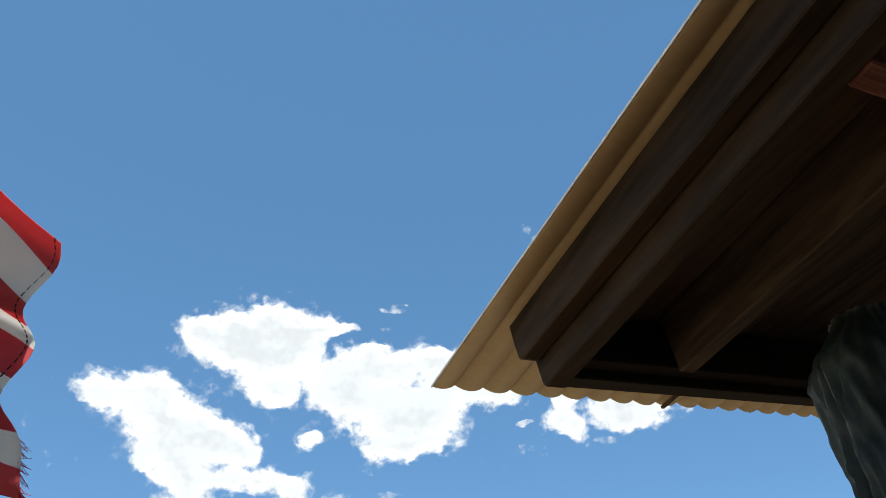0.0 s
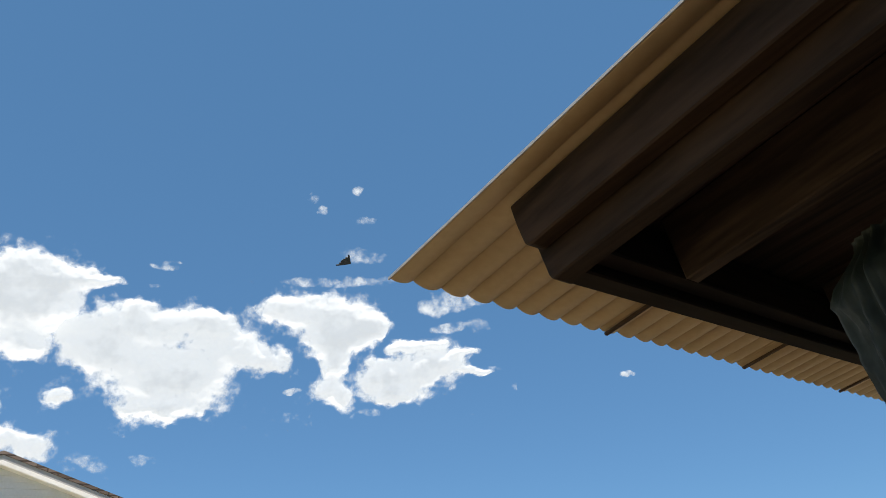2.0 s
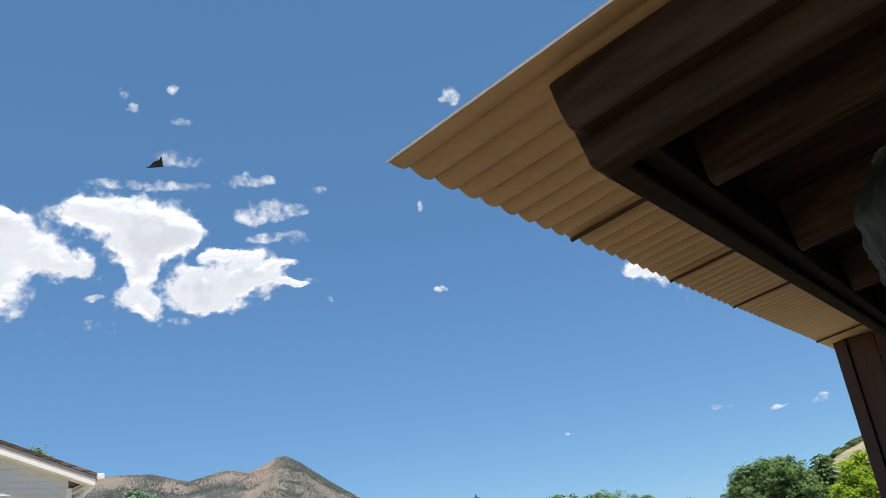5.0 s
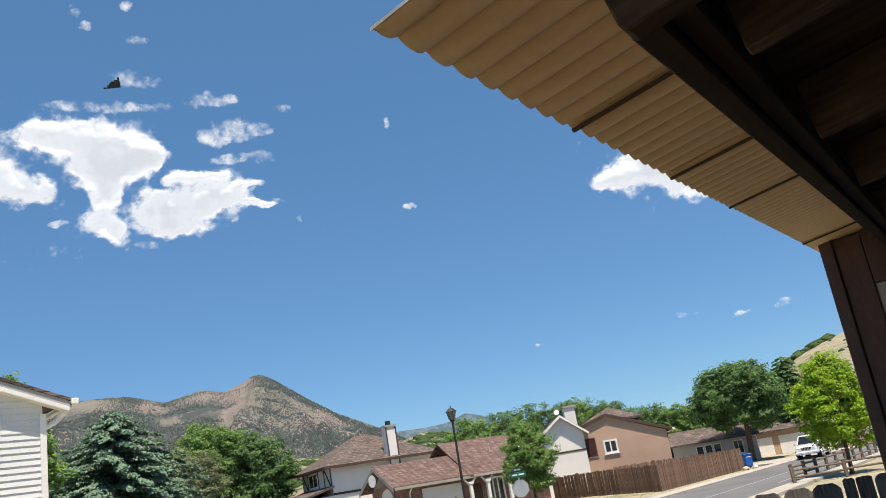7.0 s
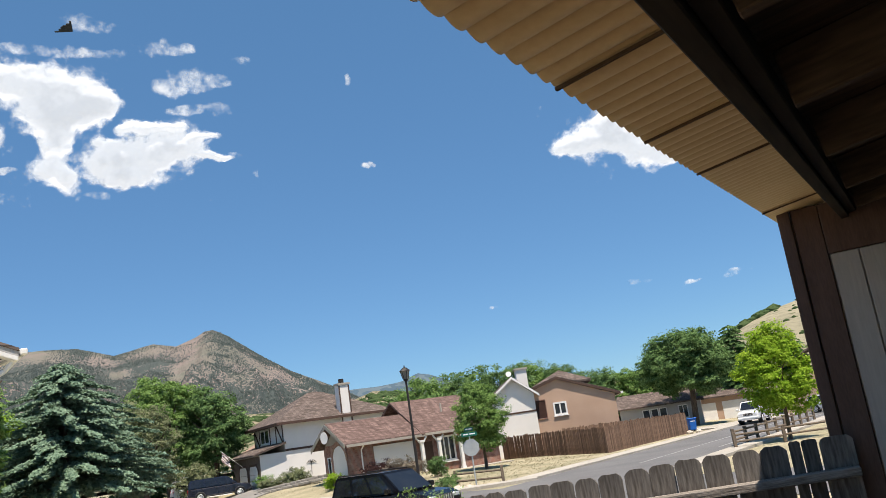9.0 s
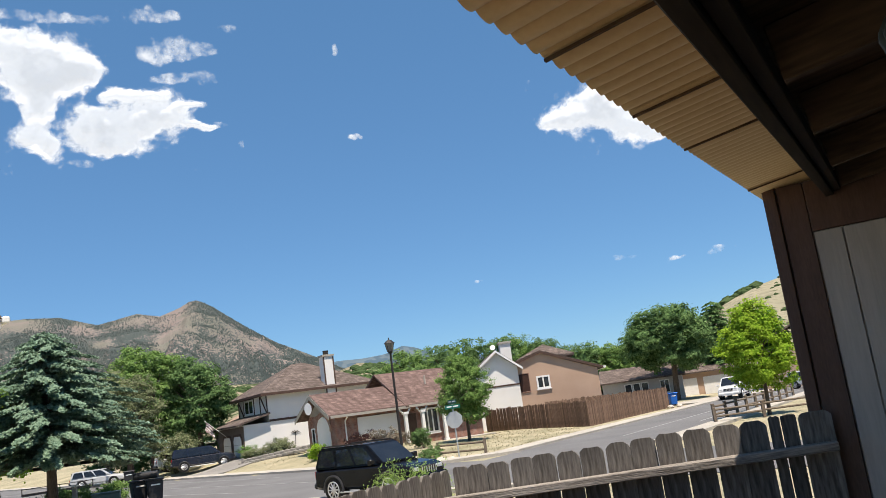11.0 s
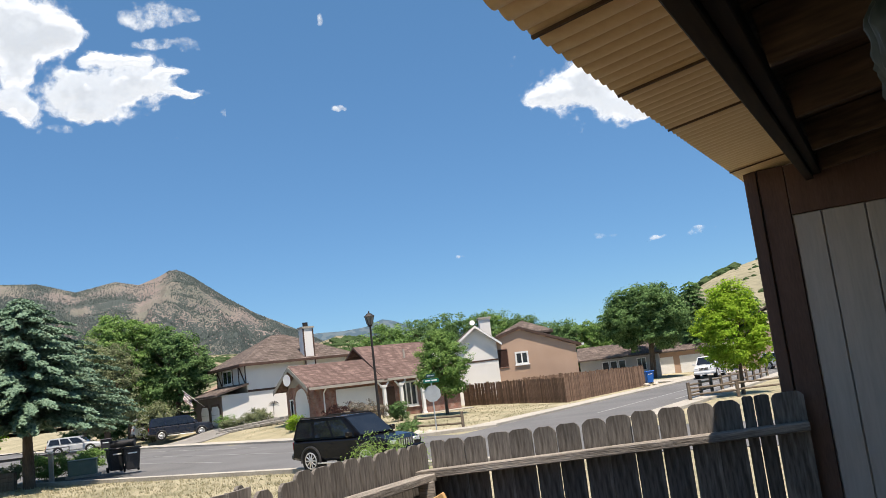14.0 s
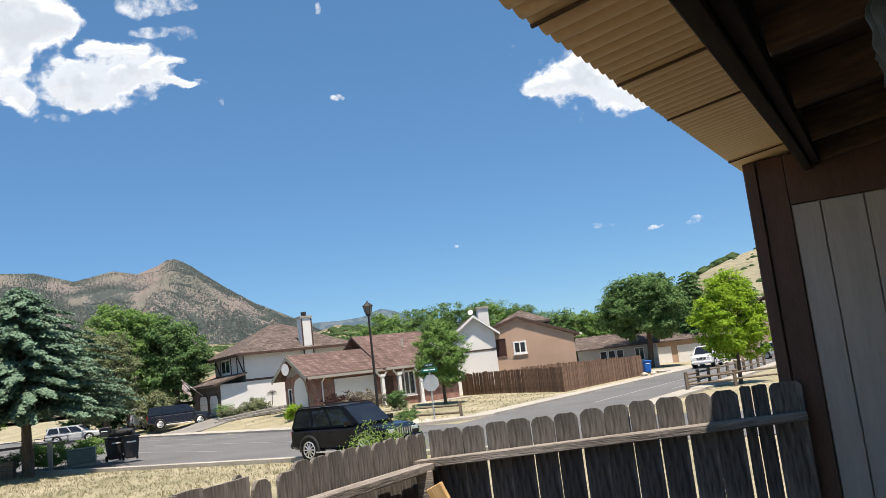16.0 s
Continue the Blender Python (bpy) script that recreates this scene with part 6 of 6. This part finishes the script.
rail_fence("short weathered split-rail fence on the corner lawn", ((-2.55, 43.6), (-0.15, 42.2)), 0.85, (0.78, 0.36), 0.02)
rail_fence("weathered split-rail fence along the side street", [(11.3 + 0.505 * 2.3 * k, 42.6 + 0.863 * 2.3 * k) for k in range(10)], 0.95, (0.85, 0.45), 0.0)
rail_fence("dark two-rail fence beside the young maple", ((11.1, 41.8), (13.6, 42.2), (16.2, 42.6)), 0.8, (0.85, 0.45), 0.0)


def wheelie_bin(name, label, x, y, z, turn, mat, group=""):
    ob = thing(name, label, "trash bin", (x, y, z), turn, group)
    bm = bmesh.new()
    lo = [bm.verts.new(p) for p in ((-0.27, -0.30, 0.10), (0.27, -0.30, 0.10), (0.27, 0.30, 0.10), (-0.27, 0.30, 0.10))]
    hi = [bm.verts.new(p) for p in ((-0.36, -0.40, 1.02), (0.36, -0.40, 1.02), (0.36, 0.40, 1.02), (-0.36, 0.40, 1.02))]
    bm.faces.new(lo[::-1])
    bm.faces.new(hi)
    for i in range(4):
        bm.faces.new((lo[i], lo[(i + 1) % 4], hi[(i + 1) % 4], hi[i]))
    bmesh.ops.bevel(bm, geom=list(bm.edges), offset=0.04, segments=2, affect="EDGES")
    part("body", bm, mat, ob)
    part("lid", boxes((-0.40, 0.40, -0.45, 0.42, 1.024, 1.10), bevel=0.03), mat, ob)
    bm = bmesh.new()
    tube(bm, (-0.28, 0.46, 1.0), (0.28, 0.46, 1.0), 0.025, 0.025, 8)
    part("handle", bm, mat, ob)
    for wx in (-0.30, 0.30):
        bm = bmesh.new()
        tube(bm, (wx - 0.04, 0.34, 0.13), (wx + 0.04, 0.34, 0.13), 0.13, 0.13, 16)
        part("wheel", bm, RUBBER, ob)
    part("label_bar", boxes((-0.20, 0.20, -0.392, -0.385, 0.80, 0.86)), TRIM_WHITE, ob, "pale printed label")
    return ob


for x, y, tn in ((-16.2, 39.0, 35), (-15.3, 38.6, 28)):
    wheelie_bin("trash_bin", "dark wheeled trash bin at the kerb", x, y, 0.10, tn, BIN_PLASTIC, "bins at the kerb")
wheelie_bin("trash_bin", "dark wheeled trash bin across the street", -26.2, 61.5, 0.10, 20, BIN_PLASTIC)
wheelie_bin("recycling_bin", "bright blue recycling bin beside board fence", 16.4, 74.2, 0.10, 10, material("blue_bin_plastic", (0.01, 0.10, 0.42), (0.02, 0.14, 0.52), 3, 0.5, 0.1))
bm = bmesh.new()
tube(bm, (-0.55, 0, 0), (0.55, 0, 0), 0.16, 0.16, 16)
bag = thing("rolled_mat", "dark rolled bundle lying on the bins", "bundle", (-15.75, 38.8, 1.37), 0)
part("roll", bm, BIN_PLASTIC, bag)
ub = thing("utility_box", "pale green metal utility cabinet on a concrete pad", "utility box", (-18.1, 39.8, 0.06), 20)
ub.scale = (0.86, 0.86, 0.86)
part("cabinet", boxes((-0.72, 0.72, -0.42, 0.42, 0.08, 0.82), bevel=0.03), GREEN_BOX, ub)
part("lid", boxes((-0.75, 0.75, -0.46, 0.44, 0.824, 0.90), bevel=0.02), GREEN_BOX, ub)
part("pad", boxes((-0.85, 0.85, -0.55, 0.55, -0.05, 0.078)), CONCRETE, ub)
mk = thing("marker_post", "pale grey utility marker post", "post", (-19.0, 38.6, 0.0), 10)
part("post", boxes((-0.10, 0.10, -0.08, 0.08, 0.0, 1.30), bevel=0.02), CONCRETE, mk)
part("cap", boxes((-0.12, 0.12, -0.10, 0.10, 1.302, 1.38), bevel=0.02), TRIM_WHITE, mk)
ed = thing("timber_edging", "stacked brown landscape timbers", "edging", (-20.9, 36.9, 0.0), -10)
for k in range(4):
    part("timber", boxes((-1.6 + 0.05 * k, 1.3, -0.10, 0.10, 0.19 * k, 0.19 * k + 0.183), bevel=0.015), WEATHERED, ed)
rng = random.Random(77)
ROCK = material("pale_sandstone", (0.38, 0.32, 0.26), (0.56, 0.50, 0.43), 2, 0.9, 0.5, 0, 10)
for i, (x, y, s) in enumerate(((-2.35, 41.6, 0.28), (-1.85, 41.8, 0.24), (-2.9, 42.0, 0.2), (-15.2, 65.5, 0.4), (-14.2, 64.8, 0.35), (-16.3, 66.3, 0.4), (15.4, 71.0, 0.3), (16.4, 72.0, 0.26), (-13.2, 63.9, 0.3))):
    bm = bmesh.new()
    bmesh.ops.create_icosphere(bm, subdivisions=2, radius=s)
    for v in bm.verts:
        v.co *= 1 + 0.35 * noise.noise(v.co * 4 + Vector((i * 7, 0, 0)))
        v.co.z *= 0.62
    tagged(link("rock", bm, ROCK, smooth=False), "pale weathered sandstone rock on the lawn", "rock", "garden rocks").location = (x, y, ground_z(x, y) + s * 0.28)

EDGE_STONE = material("grey_edging_stone", (0.15, 0.14, 0.12), (0.30, 0.28, 0.25), 2, 0.9, 0.5, 0, 10)
garden = thing("stone_edging", "low stacked grey stone edging before the white house", "edging")
for k in range(26):
    f = (k % 13) / 12
    bm = boxes((-0.26, 0.26, -0.16, 0.16, -0.12, 0.12), bevel=0.05)
    for v in bm.verts:
        v.co *= 1 + 0.16 * noise.noise(v.co * 5 + Vector((k * 3.1, 0, 0)))
    x, y = -19.0 + 5.6 * f, 65.4 - 1.9 * f + (0.06 if k > 12 else 0)
    ob = part("stone", bm, EDGE_STONE, garden)
    ob.matrix_basis = pose(x + (0.23 if k > 12 else 0), y, ground_z(x, y) + 0.08 + (0.21 if k > 12 else 0), 0, 0, -19 + rng.uniform(-9, 9))
for x, y, h in ((-17.8, 66.2, 0.9), (-16.6, 65.8, 1.1), (-15.4, 65.3, 1.0), (-18.6, 66.6, 0.8)):
    shrub("low grey-green shrub behind the stone edging", x, y, h, 0.9, LEAF_SAGE, int(x * -7), 900, 0.11)

FADED_WHITE = material("faded_white_cloth", (0.55, 0.54, 0.53), (0.66, 0.65, 0.64), 3, 0.9, 0.1)
FADED_DARK = material("faded_red_cloth", (0.20, 0.14, 0.14), (0.28, 0.20, 0.20), 3, 0.9, 0.1)
# small striped flag on the garage corner, and a metal ornament on the white wall
small = thing("house_flag", "small faded striped flag on a slanting pole", "flag", (-23.53, 72.25, 3.15), 32)
bm = bmesh.new()
tube(bm, (1.45, 0, -0.55), (-0.38, 0, 1.10), 0.026, 0.020, 8)
part("pole", bm, TRIM_WHITE, small)
for k in range(7):
    bm = bmesh.new()
    rows = []
    for i in range(9):
        u = i / 8
        rows.append([bm.verts.new((-0.30 + 0.66 * u + 0.05 * math.sin(3 * u + k), 0.02 + 0.07 * math.sin(7 * u + 0.5 * k), 1.02 - 0.72 * u - 0.11 * (k + e) - 0.10 * (1 - u) * e)) for e in (0, 1)])
    for a, b in zip(rows, rows[1:]):
        bm.faces.new((a[0], b[0], b[1], a[1]))
    bmesh.ops.solidify(bm, geom=list(bm.faces), thickness=0.006)
    part("stripe", bm, FADED_WHITE if k % 2 else FADED_DARK, small, smooth=True)
ART_X, ART_Z = 2.13, 2.25
bm = bmesh.new()
tube(bm, (ART_X - 0.06, -0.05, ART_Z - 0.95), (ART_X, -0.05, ART_Z), 0.03, 0.022, 6)
art = part("wall_ornament", bm, STEEL_BLACK, hl, "thin dark metal palm ornament")
for k in range(6):
    a = radians(20 + 28 * k)
    bm = bmesh.new()
    tube(bm, (ART_X, -0.05, ART_Z), (ART_X + 0.32 * math.cos(a), -0.05, ART_Z + 0.22 * math.sin(a)), 0.022, 0.018, 5)
    tube(bm, (ART_X + 0.32 * math.cos(a), -0.05, ART_Z + 0.22 * math.sin(a)), (ART_X + 0.50 * math.cos(a), -0.05, ART_Z + 0.16 * math.sin(a) - 0.14), 0.018, 0.008, 5)
    part("frond", bm, STEEL_BLACK, art)

# ---- flying wing far overhead ----
plane = thing("flying_wing_aircraft", "dark grey tailless flying wing aircraft against the sky", "aircraft")
bm = bmesh.new()
half = [(0, 13), (26, -6), (24, -9), (17, -4.0), (12.5, -8.0), (9, -5.0), (4.5, -9.0), (0, -6.0)]
outline = half + [(-x, y) for x, y in half[-2:0:-1]]
prism(bm, outline, -0.6, 0.6, "z")
WING_GREY = material("dark_grey_airframe", (0.03, 0.035, 0.045), (0.05, 0.055, 0.065), 0.2, 0.6, 0.0)
part("wing", bm, WING_GREY, plane)
bm = bmesh.new()
bmesh.ops.create_uvsphere(bm, u_segments=16, v_segments=8, radius=1)
bmesh.ops.transform(bm, matrix=Matrix.Diagonal((3.6, 9, 2.0, 1)), verts=bm.verts)
part("centre_body", bm, WING_GREY, plane)
ax, ay, az = Vector((0.843, -0.538, -0.002)), Vector((0.530, 0.831, -0.164)), Vector((0.090, 0.138, 0.986))
pc = Vector((-0.388, 0.786, 0.4805)).normalized() * 1723
plane.matrix_world = Matrix(((ax.x, ay.x, az.x, pc.x), (ax.y, ay.y, az.y, pc.y), (ax.z, ay.z, az.z, pc.z), (0, 0, 0, 1)))

# ---- striped flag on a pole ----
flag = thing("striped_flag", "red and white striped cloth flag on a pole", "flag")
FLAG_RED = leaf_material("red_flag_cloth", (0.60, 0.115, 0.13), (0.68, 0.15, 0.17), 0.55)
FLAG_WHITE = leaf_material("white_flag_cloth", (0.80, 0.80, 0.78), (0.84, 0.84, 0.82), 0.55)
TIP = Vector((-0.290, 0.149, 3.127))
RIGHTWARD, DOWNWARD, AWAY = Vector((0.823, 0.566, -0.058)), Vector((-0.335, 0.401, -0.853)), Vector((-0.459, 0.721, 0.52))
HOIST = Vector((-1.15, -0.46, 3.62))


def cloth(u, v):
    """A point of the waving cloth: u from the fly edge to the pole, v from the upper to the lower edge."""
    edge = RIGHTWARD * (-0.075 * math.sin(math.pi * v) ** 0.8 - 0.004 * v) + DOWNWARD * (0.40 * v)
    slope = 1.0 - 0.85 * v
    free = TIP + edge - RIGHTWARD * 0.95 * u - DOWNWARD * (slope * 0.95 * u * (1 - 0.5 * u)) + AWAY * (0.05 * math.sin(5 * v + 9 * u) + 0.025 * math.sin(17 * v - 13 * u + 1))
    free += DOWNWARD * 0.014 * math.sin(21 * u + 6 * v) * (1 - v) + RIGHTWARD * 0.012 * math.sin(16 * v) * (1 - u)
    return free.lerp(HOIST + Vector((0, 0, -0.62 * v)), u ** 2.2)


for k in range(9):
    bm = bmesh.new()
    rows = []
    for i in range(41):
        row = []
        for c in range(5):
            p = cloth(i / 40, (k + c / 4) / 9)
            row.append((bm.verts.new(p), bm.verts.new(p + AWAY * 0.0015)))
        rows.append(row)
    for a, b in zip(rows, rows[1:]):
        for c in range(4):
            bm.faces.new((a[c][0], b[c][0], b[c + 1][0], a[c + 1][0]))
            bm.faces.new((a[c][1], a[c + 1][1], b[c + 1][1], b[c][1]))
    part("stripe", bm, FLAG_RED if k % 2 == 0 else FLAG_WHITE, flag, smooth=True)
rng = random.Random(8)
bm = bmesh.new()
for i in range(46):
    p = cloth(0.0, rng.uniform(0.78, 1.0))
    tube(bm, p - RIGHTWARD * 0.005, p + RIGHTWARD * rng.uniform(0.004, 0.018) + DOWNWARD * rng.uniform(0.0, 0.03), 0.0006, 0.0004, 3)
part("fringe", bm, FLAG_RED, flag, "frayed red threads along the torn edge")
bm = bmesh.new()
for i in range(24):
    tube(bm, cloth(0.012, 0.6 * i / 24), cloth(0.012, 0.6 * (i + 0.6) / 24), 0.0014, 0.0014, 4)
part("stitching", bm, RUBBER, flag, "dark loose stitching along the hem")
bm = bmesh.new()
tube(bm, (HOIST.x, HOIST.y, 0.5), (HOIST.x, HOIST.y, HOIST.z + 0.2), 0.016, 0.014, 10)
part("pole", bm, STEEL_BLACK, flag)

# ---- dry grass tufts ----
rng = random.Random(55)
vs, fs = [], []
for _ in range(9000):
    if rng.random() < 0.55:
        x, y = rng.uniform(-22, -4), rng.uniform(22, 38)
        if beyond(x, y) < 1.8 and (x - NEAR_A.x) * 0.540 + (y - NEAR_A.y) * 0.842 > -0.6:
            continue
    else:
        x, y = rng.uniform(-22, 9), rng.uniform(41, 66)
        side_w = (x - SIDE_A.x) * SIDE_E.y - (y - SIDE_A.y) * SIDE_E.x
        if beyond(x, y) < 1.8 or side_w > -1.7:
            continue
    z = ground_z(x, y) - 0.03
    for _ in range(4):
        a, hgt, ln = rng.uniform(0, math.tau), rng.uniform(0.05, 0.14), rng.uniform(-0.05, 0.05)
        k = len(vs)
        px, py = x + rng.uniform(-0.07, 0.07), y + rng.uniform(-0.07, 0.07)
        vs += [(px - 0.012 * math.cos(a), py - 0.012 * math.sin(a), z), (px + 0.012 * math.cos(a), py + 0.012 * math.sin(a), z), (px + ln, py + ln, z + hgt)]
        fs.append((k, k + 1, k + 2))
me = bpy.data.meshes.new("grass_tufts")
me.from_pydata(vs, [], fs)
me.materials.append(leaf_material("dry_grass_blades", (0.24, 0.225, 0.12), (0.50, 0.44, 0.31), 0.3))
tagged(new("grass_tufts", me), "dry tan grass tufts across the lawns", "grass", "", "stuff")

# ---- unseen wall and deck round the camera, added to hold back light ----
HOUSE = Matrix.Translation((ROOF_O.x, ROOF_O.y, 0)) @ Matrix.Rotation(math.atan2(RV.y, RV.x), 4, "Z")
# Assumed wall, raised high to keep sky light off the patio.
back = new("unseen_wall_south")
back.matrix_world = HOUSE
tagged(back, "plain unseen wall added behind the patio to block sky light", "wall", "", "structure")
part("wall_core", boxes((3.15, 3.40, -9.0, 3.75, 0.3, 7.2)), WHITE_PANEL, back)
# Assumed deck, carried out to the fence to cut light bounced off grass.
deck = new("unseen_floor")
deck.matrix_world = HOUSE
tagged(deck, "unseen dark brown deck boards added to cut bounced light", "deck", "", "structure")
for k in range(35):
    part("plank", boxes((-1.64 + 0.136 * k, -1.64 + 0.136 * k + 0.130, -4.0, 3.25, 0.84, 0.88)), DARK_WOOD, deck)
